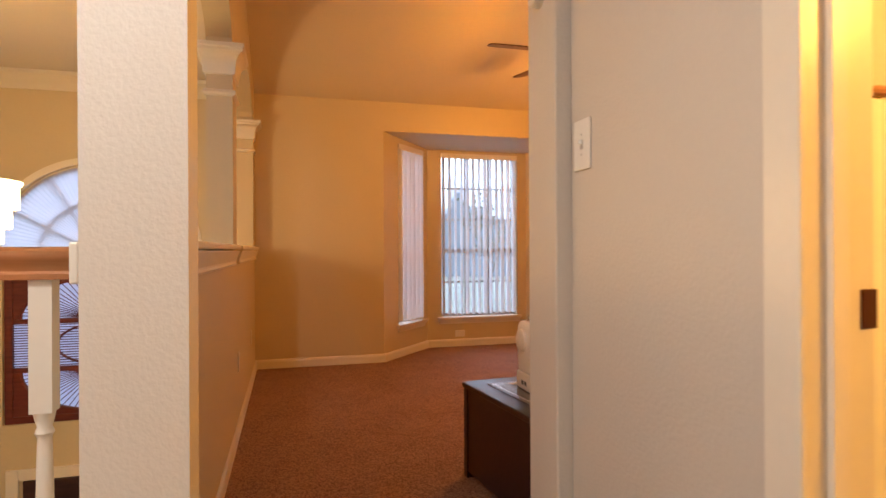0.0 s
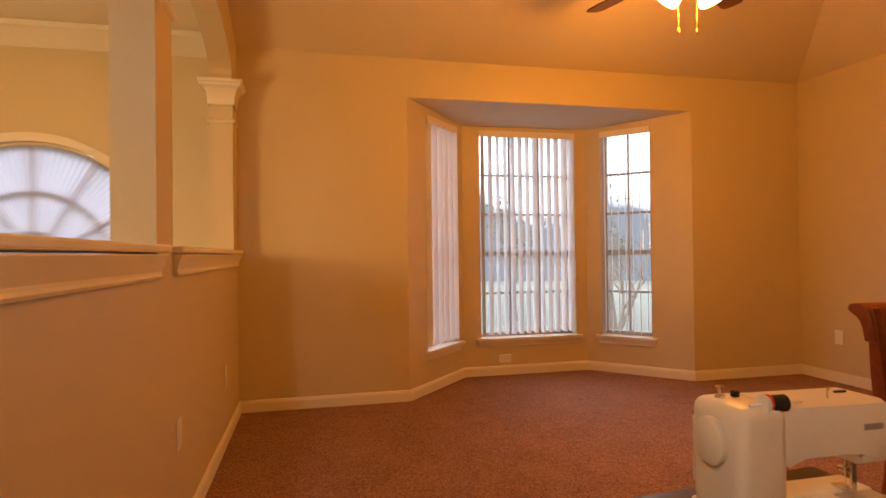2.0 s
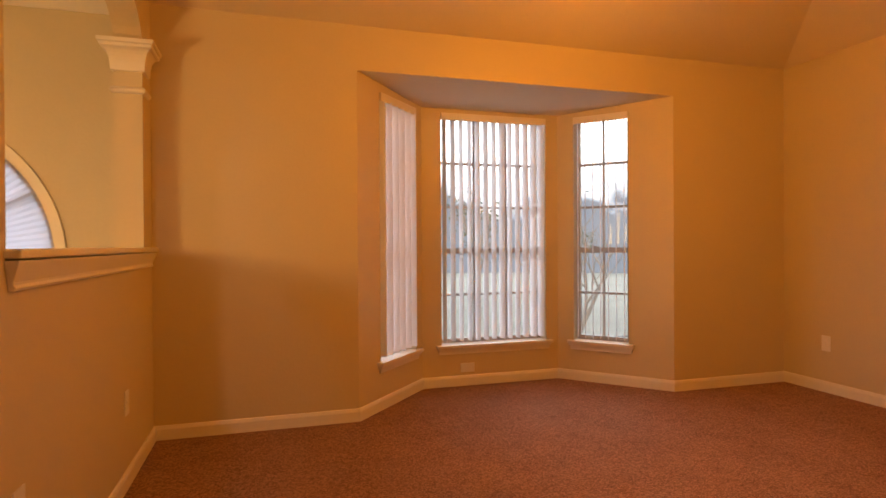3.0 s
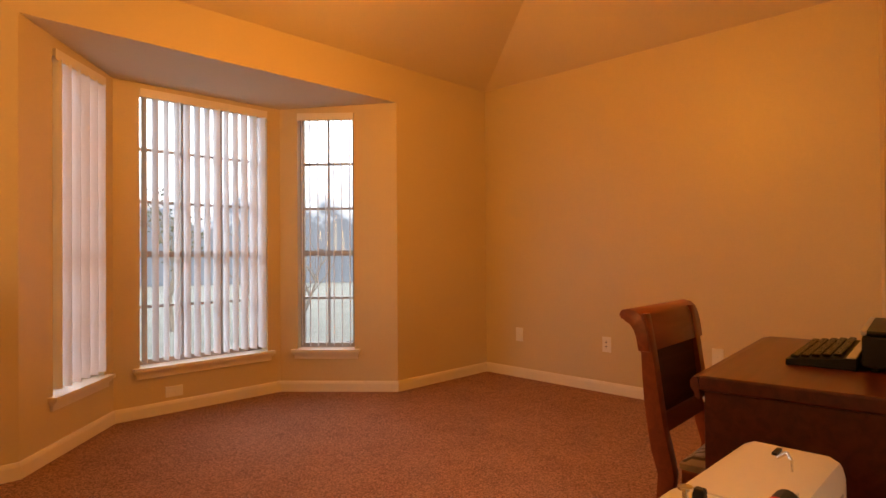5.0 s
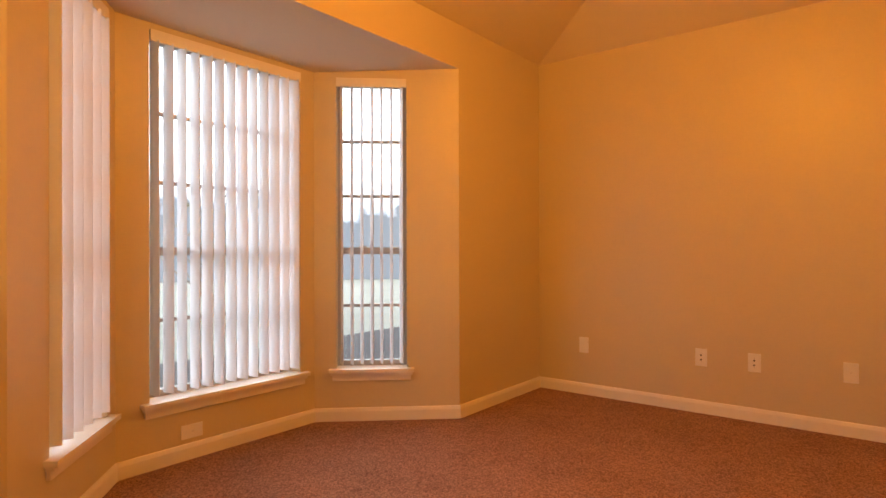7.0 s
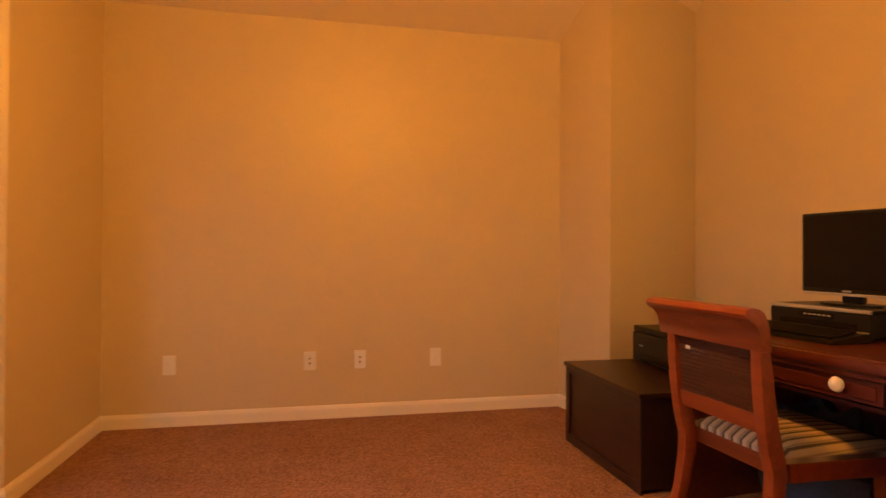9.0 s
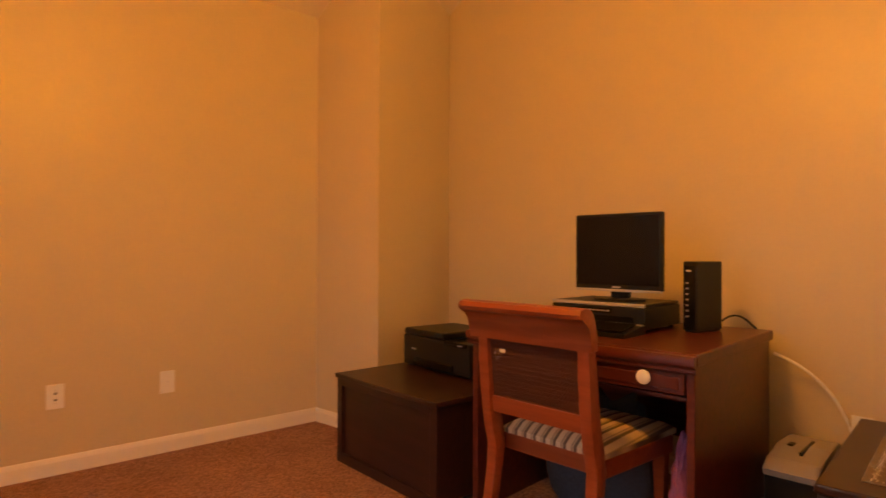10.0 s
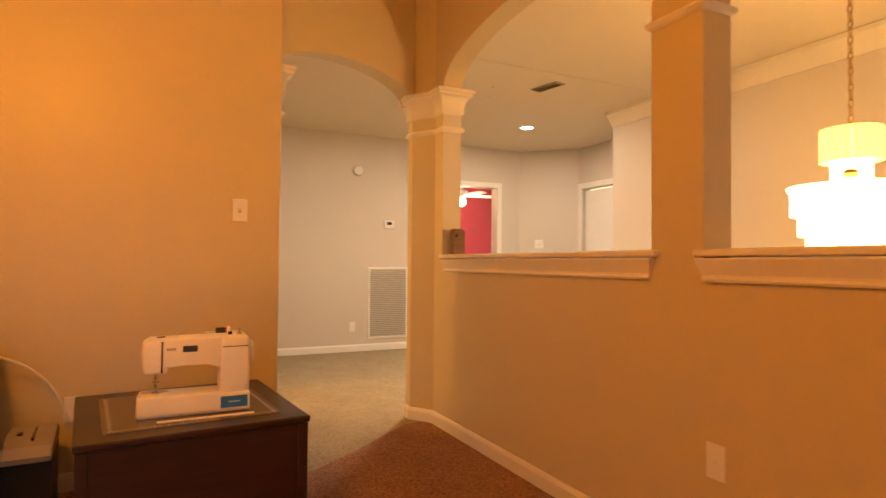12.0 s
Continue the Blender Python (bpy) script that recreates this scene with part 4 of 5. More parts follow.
part("jamb", box(XE, XE + 0.16, 0.63, 0.648, 0, 2.05, 0.002), TRIM, dj)
part("door_stop", box(XE + 0.05, XE + 0.085, 0.615, 0.63, 0, 2.04, 0.002), TRIM, dj)
part("strike_plate", box(XE + 0.128, XE + 0.163, 0.6265, 0.6295, 0.965, 1.035, 0.0008), material("dark_bronze", (0.10, 0.035, 0.02), 0.35, 0.8), dj, "dark bronze strike plate")

cu = thing("curtain", pose(0, 0, 0), "white gathered curtain on a wooden rod in the side room", "curtain")
own = bmesh.new()
pts = [(1.52 + 0.02 * i, 0.85 + 0.004 * math.sin(i * 1.5)) for i in range(46)]
for a, b in zip(pts, pts[1:]):
    sheet([(a[0], 0.15), (b[0], 0.15), (b[0], 1.45), (a[0], 1.45)], 0.003, lambda u, v, w, a=a, b=b: (u, (a[1] if abs(u - a[0]) < 1e-6 else b[1]) + w, v), own)
bmesh.ops.remove_doubles(own, verts=own.verts[:], dist=0.0005)
part("cloth", own, WHITE, cu, "", True)
part("rod", tube([(1.58, 0.855, 1.47), (2.5, 0.855, 1.47)], 0.012, 10), RAILWOOD, cu)
for x in (1.62, 2.44):
    part("bracket", box(x - 0.008, x + 0.008, 0.855, 0.899, 1.455, 1.485, 0.002), BRASS, cu)

# stair railing
rl = thing("stair_railing", pose(0, 0, 0), "oak handrail on white turned balusters by the stairwell", "railing")
prof = [(-0.030, 0.0), (0.030, 0.0), (0.030, 0.012), (0.024, 0.018), (0.026, 0.030), (0.033, 0.045), (0.030, 0.060), (0.016, 0.070), (-0.016, 0.070), (-0.030, 0.060), (-0.033, 0.045), (-0.026, 0.030), (-0.024, 0.018), (-0.030, 0.012)]
own = sheet(prof, 2.36, lambda u, v, w: (-0.152 - w, 1.26 + u, 1.050 + v))
part("handrail", own, RAILWOOD, rl, "polished oak handrail", True)
part("rosette", box(-0.152, -0.134, 1.215, 1.305, 1.040, 1.130, 0.004), TRIM, rl)
bal = box(-0.022, 0.022, -0.022, 0.022, 0.765, 1.049)
bal = lathe([(0.0225, 0.0), (0.0225, 0.16), (0.014, 0.18), (0.018, 0.20), (0.013, 0.22), (0.020, 0.34), (0.019, 0.50), (0.0145, 0.69), (0.014, 0.710), (0.019, 0.720), (0.014, 0.733), (0.019, 0.750), (0.022, 0.767)], 14, bal)
first = part("baluster", bal, TRIM, rl, "", True)
for i in range(19):
    o = first if i == 0 else first.copy()
    if i:
        scene.collection.objects.link(o)
    o.location = (-0.213 - 0.122 * i, 1.26, 0.0)

# small wooden block on the ledge
wb = thing("wooden_block", pose(-0.075, 1.52, LEDGE), "small brown wooden block with a dark hole on the ledge", "ornament")
part("body", sheet([(-0.045, 0), (0.045, 0), (0.045, 0.15), (0.03, 0.17), (-0.03, 0.17), (-0.045, 0.15)], 0.06, lambda u, v, w: (u, w - 0.03, v), None, 0.004), wood("dark_block", (0.09, 0.035, 0.015), (0.16, 0.07, 0.03), 0.5), wb)
part("hole", moved(lathe([(0.0, 0), (0.012, 0), (0.012, 0.002), (0.0, 0.002)], 12), pose(0.02, 0.0325, 0.125, -90)), BLACK, wb)

# ---- furniture ----


def stripe_cloth(name):
    m = material(name, (0.5, 0.45, 0.4), 0.85, 0, 0.1, 8, 160, 0.4, 0.002, 0.1)
    nt = m.node_tree
    tc = [n for n in nt.nodes if n.type == "TEX_COORD"][0]
    sp, mu, fr, rp = (nt.nodes.new(k) for k in ("ShaderNodeSeparateXYZ", "ShaderNodeMath", "ShaderNodeMath", "ShaderNodeValToRGB"))
    mu.operation, fr.operation = "MULTIPLY", "FRACT"
    mu.inputs[1].default_value = 24.0
    cr = rp.color_ramp
    cr.interpolation = "EASE"
    cr.elements[0].position, cr.elements[1].position = 0.0, 0.30
    cr.elements[0].color, cr.elements[1].color = (0.58, 0.47, 0.34, 1), (0.60, 0.50, 0.37, 1)
    for p, c in ((0.42, (0.13, 0.10, 0.085, 1)), (0.60, (0.16, 0.13, 0.11, 1)), (0.72, (0.50, 0.40, 0.28, 1)), (0.82, (0.30, 0.24, 0.19, 1)), (0.96, (0.58, 0.47, 0.34, 1))):
        e = cr.elements.new(p)
        e.color = c
    nt.links.new(tc.outputs["Object"], sp.inputs[0])
    nt.links.new(sp.outputs[0], mu.inputs[0])
    nt.links.new(mu.outputs[0], fr.inputs[0])
    nt.links.new(fr.outputs[0], rp.inputs[0])
    nt.links.new(rp.outputs[0], nt.nodes["Principled BSDF"].inputs["Base Color"])
    return m


STRIPE = stripe_cloth("striped_cloth")

# desk chair, its back towards +y
ch = thing("desk_chair", pose(2.693, 2.573, 0, 0, 0, 2.5), "reddish wooden chair with a cane back and striped seat", "chair")
HB = 0.885


def post_y(z):
    """How far back the curved rear post stands at height z."""
    if z < 0.38:
        return 0.250 + 0.09 * ((0.38 - z) / 0.38) ** 1.6
    k = (z - 0.38) / (HB - 0.38)
    return 0.250 + 0.05 * (1 - (1 - k) ** 3) + 0.03 * k ** 4


def post(x):
    own = bmesh.new()
    zs = [0.0, 0.1, 0.2, 0.3, 0.38, 0.45, 0.52, 0.6, 0.68, 0.75, 0.81, 0.86, 0.885]
    rings = []
    for z in zs:
        y, d = post_y(z), 0.020 + 0.010 * max(0, 1 - abs(z - 0.45) / 0.3)
        rings.append([own.verts.new((x + sx * 0.021, y + sy * d, z)) for sx, sy in ((-1, -1), (1, -1), (1, 1), (-1, 1))])
    for a, b in zip(rings, rings[1:]):
        for i in range(4):
            own.faces.new((a[i], a[(i + 1) % 4], b[(i + 1) % 4], b[i]))
    own.faces.new(rings[0][::-1])
    own.faces.new(rings[-1])
    bmesh.ops.bevel(own, geom=[e for e in own.edges if abs((e.verts[0].co - e.verts[1].co).z) > 0.02], offset=0.005, segments=2, profile=0.5, affect="EDGES")
    return own


XP = 0.206
for x in (-XP, XP):
    part("back_leg", post(x), CHAIRWOOD, ch, "", True)
# scrolled top rail
prof = [(post_y(z) - 0.017, z) for z in (0.775, 0.81, 0.84, 0.865)] + [(0.318, 0.889), (0.336, 0.905), (0.362, 0.911), (0.388, 0.905), (0.396, 0.890), (0.388, 0.876), (0.370, 0.872), (0.356, 0.864)] + [(post_y(z) + 0.020, z) for z in (0.845, 0.82, 0.80, 0.775)]
own = sheet(prof, 0.505, lambda u, v, w: (w - 0.240, u, v - 0.010), None, 0.004)
part("top_rail", own, CHAIRWOOD, ch, "scrolled top rail", True)
prof = [(post_y(z) + s * 0.013, z) for s, zz in ((-1, (0.500, 0.530, 0.558)), (1, (0.558, 0.530, 0.500))) for z in zz]
part("lower_rail", sheet(prof, 2 * XP - 0.04, lambda u, v, w: (w - XP + 0.02, u, v), None, 0.003), CHAIRWOOD, ch)
CANE = wood("cane", (0.060, 0.014, 0.009), (0.095, 0.026, 0.014), 0.5)
own = bmesh.new()
z0, z1, xa = 0.559, 0.776, XP - 0.022
for i in range(31):
    x = -xa + 2 * xa * i / 30
    own = tube([(x, post_y(z) - 0.002, z) for z in (z0, 0.63, 0.70, z1)], 0.0038, 4, own)
for i in range(15):
    z = z0 + (z1 - z0) * i / 14
    own = tube([(-xa, post_y(z) + 0.002, z), (xa, post_y(z) + 0.002, z)], 0.0015, 4, own)
for s in (-1, 1):
    for i in range(-14, 31):
        a, b = (-xa + 2 * xa * i / 30, z0), (-xa + 2 * xa * (i + 14) / 30, z1)
        t0, t1 = max(0.0, (-xa - a[0]) / (b[0] - a[0])), min(1.0, (xa - a[0]) / (b[0] - a[0]))
        if t1 - t0 > 0.05:
            ps = [(s * (a[0] + (b[0] - a[0]) * t), z0 + (z1 - z0) * t) for t in (t0, (t0 + t1) / 2, t1)]
            own = tube([(x, post_y(z), z) for x, z in ps], 0.0018, 4, own)
tagged(part("cane_panel", own, CANE, ch, "dark woven cane panel"), kind="stuff")
lb = part("back_label", box(-0.020, 0.020, 0.2505, 0.2515, -0.014, 0.014), WHITE, ch, "small white printed label")
lb.location = (0.125, 0.063, 0.725)
lb.scale = (0.6, 1, 0.45)
seat_o = [(-0.215, 0.205), (-0.245, -0.20), (-0.22, -0.225), (0.22, -0.225), (0.245, -0.20), (0.215, 0.205)]
own = prism(seat_o, 0.345, 0.408, None, 0.006)
part("seat_rail", own, CHAIRWOOD, ch)
own = bmesh.new()
gx, gy = 14, 14
top = {}
for i in range(gx + 1):
    for j in range(gy + 1):
        u, v2 = i / gx * 2 - 1, j / gy * 2 - 1
        wdt = 0.245 - 0.03 * (v2 + 1) / 2
        e = max(0.0, 1 - max(abs(u), abs(v2)) ** 6)
        top[i, j] = own.verts.new((u * wdt * (0.985 + 0.015 * e), -0.012 + v2 * 0.225, 0.425 + 0.042 * e * (1 - 0.25 * (u * u + v2 * v2) / 2)))
for i in range(gx):
    for j in range(gy):
        own.faces.new((top[i, j], top[i + 1, j], top[i + 1, j + 1], top[i, j + 1]))
edge = [e for e in own.edges if e.is_boundary]
r = bmesh.ops.extrude_edge_only(own, edges=edge)
for vv in [g for g in r["geom"] if isinstance(g, bmesh.types.BMVert)]:
    vv.co.z = 0.407
part("seat", own, STRIPE, ch, "tan and brown striped padded seat", True)
for x in (-0.205, 0.205):
    own = bmesh.new()
    rings = []
    for z, w in ((0.0, 0.014), (0.2, 0.018), (0.346, 0.022)):
        rings.append([own.verts.new((x + a * w, -0.19 + b * w, z)) for a, b in ((-1, -1), (1, -1), (1, 1), (-1, 1))])
    for a, b in zip(rings, rings[1:]):
        for i in range(4):
            own.faces.new((a[i], a[(i + 1) % 4], b[(i + 1) % 4], b[i]))
    own.faces.new(rings[0][::-1])
    own.faces.new(rings[-1])
    part("front_leg", own, CHAIRWOOD, ch)

# desk; local x along the wall, -y to the wall
DT = 0.755
dk = thing("writing_desk", pose(2.255, 2.63, 0, 0, 0, 5), "dark cherry writing desk with a white-knobbed drawer", "desk")
DW, DD = 0.90, 0.83
own = box(-0.012, DW + 0.012, -DD, 0.0, DT - 0.040, DT, 0.006)
part("desktop", own, CHERRY, dk, "polished cherry desktop")
part("edge_moulding", sheet([(-0.004, DT - 0.062), (0.004, DT - 0.062), (0.010, DT - 0.055), (0.010, DT - 0.046), (0.020, DT - 0.036), (0.022, DT - 0.018), (0.016, DT - 0.006), (0.002, DT - 0.004), (0.001, DT - 0.04)], DW + 0.02, lambda u, v, w: (w - 0.01, u, v)), CHERRY, dk, "", True)
for x in (0.0, DW - 0.026):
    part("side_panel", box(x, x + 0.026, -DD + 0.01, -0.012, 0.0, DT - 0.041, 0.003), CHERRY, dk)
part("back_panel", box(0.027, DW - 0.027, -DD + 0.02, -DD + 0.035, 0.25, DT - 0.041), CHERRY, dk)
part("divider", box(0.46, 0.48, -0.55, -0.016, 0.600, DT - 0.041), CHERRY, dk)
part("drawer_base", box(0.027, DW - 0.027, -0.55, -0.03, 0.600, 0.612), CHERRY, dk)
for x0, x1 in ((0.030, 0.457), (0.483, DW - 0.030)):
    dr = part("drawer", box(x0, x1, -0.03, -0.008, 0.622, DT - 0.064, 0.004), CHERRY, dk)
    part("drawer_field", box(x0 + 0.018, x1 - 0.018, -0.010, -0.003, 0.636, DT - 0.078, 0.003), CHERRY, dr)
    for xk in ((x0 + 0.12, ) if x0 < 0.2 else (x1 - 0.12, )):
        part("knob", moved(lathe([(0.008, 0.0), (0.009, 0.010), (0.020, 0.016), (0.024, 0.024), (0.021, 0.032), (0.010, 0.037), (0.0, 0.038)], 20), pose(xk, -0.004, 0.668, -90)), WHITE, dr, "round white knob", True)

# what stands on the desk (same slant)
DM = pose(2.255, 2.63, DT, 0, 0, 5)
# slim computer under the monitor, modelled with a printer's lid and tray
bx = thing("printer", DM @ pose(0.305, -0.335, 0), "flat black slim computer with a silver lid edge", "printer")
part("body", box(0, 0.42, -0.34, 0, 0.012, 0.098, 0.006), BLACK, bx)
part("lid", box(0.004, 0.416, -0.335, -0.004, 0.100, 0.112, 0.004), BLACK, bx)
part("lid_edge", box(0.002, 0.418, -0.012, 0.003, 0.099, 0.113, 0.003), SILVER, bx, "silver front edge of the lid")
part("tray", box(0.06, 0.36, -0.05, 0.010, 0.004, 0.018, 0.003), BLACK, bx)
part("slot", box(0.05, 0.37, -0.002, 0.0012, 0.034, 0.060), SCREEN, bx)
part("control_strip", box(0.14, 0.28, -0.001, 0.002, 0.070, 0.090), SCREEN, bx)
for i in range(6):
    part("button", box(0.15 + 0.02 * i, 0.162 + 0.02 * i, 0.0015, 0.0035, 0.077, 0.083), SILVER, bx)
for x in (0.03, 0.39):
    for y in (-0.31, -0.03):
        part("foot", lathe([(0.012, 0), (0.012, 0.014)], 10, None, (x, y, 0)), BLACK, bx)
mo = thing("monitor", DM @ pose(0.485, -0.465, 0.112, 0, 0, 0), "black flat computer monitor, switched off", "monitor")
part("casing", box(-0.196, 0.196, -0.018, 0.010, 0.046, 0.368, 0.006), BLACK, mo)
part("screen", box(-0.183, 0.183, 0.0085, 0.0112, 0.066, 0.355), SCREEN, mo, "dark glossy screen")
part("lower_strip", box(-0.190, 0.190, -0.012, 0.0125, 0.038, 0.0485, 0.002), SILVER, mo, "silver strip under the screen")
part("badge", box(-0.018, 0.018, 0.0105, 0.0116, 0.053, 0.060), SILVER, mo)
part("neck", box(-0.04, 0.04, -0.045, -0.012, 0.010, 0.12, 0.006), BLACK, mo)
part("stand", prism([(0.115 * math.cos(2 * math.pi * i / 28), -0.01 + 0.075 * math.sin(2 * math.pi * i / 28)) for i in range(28)], 0.0, 0.010, None, 0.002), BLACK, mo)
ns_ = thing("router_tower", DM @ pose(0.172, -0.50, 0, 0, 0, -14), "black upright router with small indicator lights", "router")
part("case", box(0, 0.062, -0.17, 0, 0.006, 0.280, 0.006), BLACK, ns_)
part("foot", box(0.006, 0.056, -0.16, -0.01, 0.0, 0.006), BLACK, ns_)
part("face", box(0.006, 0.056, -0.001, 0.002, 0.015, 0.262, 0.002), SCREEN, ns_)
for i in range(7):
    part("indicator", box(0.034, 0.046, 0.0018, 0.0028, 0.060 + 0.022 * i, 0.066 + 0.022 * i), SILVER, ns_)
part("logo_bar", box(0.024, 0.046, 0.0018, 0.0028, 0.240, 0.246), WHITE, ns_)
kb = thing("keyboard", DM @ pose(0.52, -0.243, 0, 0, 0, -1), "black computer keyboard with a pale top edge", "keyboard")
part("base", sheet([(-0.085, 0.0), (0.085, 0.0), (0.085, 0.016), (-0.060, 0.032), (-0.085, 0.034)], 0.44, lambda u, v, w: (w - 0.22, u, v), None, 0.003), BLACK, kb)
part("top_edge", box(-0.215, 0.215, -0.083, -0.062, 0.033, 0.037, 0.001), SILVER, kb)
keys = bmesh.new()
for r_ in range(5):
    for c_ in range(20):
        y = 0.065 - r_ * 0.026
        x = -0.20 + c_ * 0.0205
        keys = box(x, x + 0.017, y - 0.010, y + 0.010, 0.020 + r_ * 0.0034, 0.028 + r_ * 0.0034, 0.002, keys, 1)
tagged(part("keys", keys, SCREEN, kb), kind="stuff")
part("cable", tube(bezier((0.21, -0.08, 0.02), (0.30, -0.10, 0.03), (0.30, -0.20, 0.004), (0.20, -0.26, 0.004)), 0.0025, 6), BLACK, kb)

# under the desk
CLOTHB = material("blue_cloth", (0.045, 0.056, 0.080), 0.85, 0, 0.35, 9, 90, 0.5, 0.004, 0.1)
CLOTHP = material("purple_plastic", (0.35, 0.12, 0.27), 0.4, 0, 0.3, 12, 60, 0.6, 0.006)


def heap(name, m, sx, sy, sz, mat, label, category, seed):
    own = bmesh.new()
    bmesh.ops.create_icosphere(own, subdivisions=4, radius=1.0)
    for v_ in own.verts:
        p = v_.co.copy()
        k = 1 + 0.25 * noise.noise(p * 1.7 + Vector((seed, 0, 0))) + 0.10 * noise.noise(p * 5 + Vector((0, seed, 0)))
        v_.co = Vector((p.x * sx * k, p.y * sy * k, max(0.0, (p.z * 0.9 + 0.75) * sz * 0.6 * k)))
    t = thing(name, m, label, category)
    part("cloth" if mat is CLOTHB else "film", own, mat, t, "", True)


heap("cloth_bundle", DM @ pose(0.50, -0.34, -DT), 0.24, 0.17, 0.50, CLOTHB, "blue-grey folded cloths heaped under the desk", "cloth", 2.0)
heap("plastic_bag", DM @ pose(0.115, -0.28, -DT), 0.055, 0.10, 0.42, CLOTHP, "crumpled purple bag leaning under the desk", "bag", 5.0)

# dark chest with a printer
cs = thing("storage_chest", pose(3.235, 2.822, 0), "low espresso-brown wooden chest under a printer", "chest")
CW, CD, CT = 0.785, 0.80, 0.45
part("lid", box(-0.012, CW + 0.006, -CD, 0.012, CT - 0.022, CT, 0.004), ESPRESSO, cs, "dark polished top")
part("body", box(0.004, CW - 0.004, -CD + 0.01, -0.012, 0.02, CT - 0.024, 0.003), ESPRESSO, cs)
for x0, x1, z0, z1 in ((0.0, 0.045, 0.0, CT - 0.024), (CW - 0.045, CW, 0.0, CT - 0.024), (0.045, CW - 0.045, CT - 0.060, CT - 0.024), (0.045, CW - 0.045, 0.0, 0.05)):
    part("frame", box(x0, x1, -0.012, 0.0, z0, z1, 0.002), ESPRESSO, cs)
pr = thing("printer", pose(3.44, 2.44, CT, 0, 0, -2), "black inkjet printer with an open paper tray", "printer")
part("body", box(0, 0.55, -0.36, 0, 0.006, 0.17, 0.010), BLACK, pr)
part("lid", box(0.0, 0.34, -0.36, -0.004, 0.172, 0.205, 0.008), BLACK, pr).location.x = 0.205
part("control_panel", box(0.02, 0.19, -0.20, 0.006, 0.150, 0.172, 0.004), SCREEN, pr)
part("paper_support", moved(box(0.04, 0.18, -0.005, 0.0, 0, 0.10, 0.002), pose(0, -0.25, 0.17, 18)), BLACK, pr)
part("output_tray", box(0.12, 0.44, -0.02, 0.012, 0.02, 0.055, 0.004), SCREEN, pr)
part("badge", box(0.43, 0.47, 0.0005, 0.0022, 0.095, 0.103), SILVER, pr)
part("button", box(0.05, 0.08, 0.0045, 0.0075, 0.156, 0.162), SILVER, pr)

# sewing stand
SM = pose(1.570, 2.172, 0, 0, 0, 6)
st = thing("side_chest", SM, "low dark wooden chest carrying a sewing machine", "chest")
SX, SY, ST = 0.410, 0.420, 0.46
part("top", box(-SX, SX, -SY, SY, ST - 0.026, ST, 0.007), ESPRESSO, st, "dark polished top")
part("body", box(-SX + 0.014, SX - 0.014, -SY + 0.012, SY - 0.014, 0.03, ST - 0.027, 0.003), ESPRESSO, st)
for x in (-SX + 0.008, SX - 0.048):
    for y in (-SY + 0.008, SY - 0.046):
        part("corner_post", box(x, x + 0.04, y, y + 0.04, 0.0, ST - 0.0275, 0.003), ESPRESSO, st)
part("base_rail", box(-SX + 0.05, SX - 0.05, SY - 0.016, SY - 0.010, 0.02, 0.07), ESPRESSO, st)
MAT = material("cutting_mat", (0.11, 0.085, 0.070), 0.25, 0, 0.08, 6, 120, 0.1, 0.001)
mt = thing("cutting_mat", SM @ pose(0.0, 0.01, ST), "clear grey cutting mat with white ruler ticks", "mat")
part("sheet", box(-0.32, 0.32, -0.31, 0.31, 0.0005, 0.003, 0.001), MAT, mt)
own = bmesh.new()
for i in range(49):
    for s in (-1, 1):
        x = -0.30 + 0.0125 * i
        l = 0.020 if i % 4 == 0 else 0.010
        own = box(x - 0.0008, x + 0.0008, s * 0.285 - l / 2, s * 0.285 + l / 2, 0.0031, 0.0034, 0, own)
        y = -0.275 + 0.0115 * i
        own = box(s * 0.295 - l / 2, s * 0.295 + l / 2, y - 0.0008, y + 0.0008, 0.0031, 0.0034, 0, own)
tagged(part("ruler_ticks", own, WHITE, mt), kind="stuff")
rul = thing("ruler", SM @ pose(-0.02, 0.262, ST + 0.0036, 0, 0, -4), "thin cream ruler lying before the sewing machine", "ruler")
part("strip", box(-0.20, 0.16, -0.012, 0.012, 0, 0.003, 0.001), TRIM, rul)

# sewing machine: front to +y, needle end to +x
IVORY = material("ivory_plastic", (0.80, 0.75, 0.66), 0.32, 0, 0.03, 4, 80, 0.03, 0.001)
sw = thing("sewing_machine", pose(1.538, 2.284, ST + 0.0036) @ Matrix.Diagonal((1.0, 1.0, 1.12, 1.0)), "white electronic sewing machine on a low chest", "sewing machine")
H = 0.278
part("bed", box(-0.205, 0.215, -0.085, 0.085, 0.0, 0.072, 0.010, None, 3), IVORY, sw, "", True)
part("column", box(-0.205, -0.085, -0.082, 0.082, 0.060, H, 0.026, None, 4), IVORY, sw, "", True)
prof = [(-0.10, H), (0.175, H - 0.004), (0.20, H - 0.018), (0.205, H - 0.05), (0.200, 0.165), (0.188, 0.150), (0.110, 0.150), (0.098, 0.165), (0.090, 0.190), (0.075, 0.198), (-0.045, 0.198), (-0.068, 0.190), (-0.082, 0.165), (-0.10, 0.14)]
part("arm", sheet(prof[::-1], 0.145, lambda u, v, w: (u, w - 0.0725, v), None, 0.020), IVORY, sw, "", True)
part("free_arm_cover", box(-0.085, 0.218, 0.0, 0.088, 0.006, 0.076, 0.008, None, 3), IVORY, sw, "", True)
part("blue_label", box(-0.195, -0.090, 0.0852, 0.0870, 0.016, 0.058), BLUE, sw, "bright blue label")
part("label_text", box(-0.165, -0.120, 0.0870, 0.0876, 0.035, 0.040), SILVER, sw)
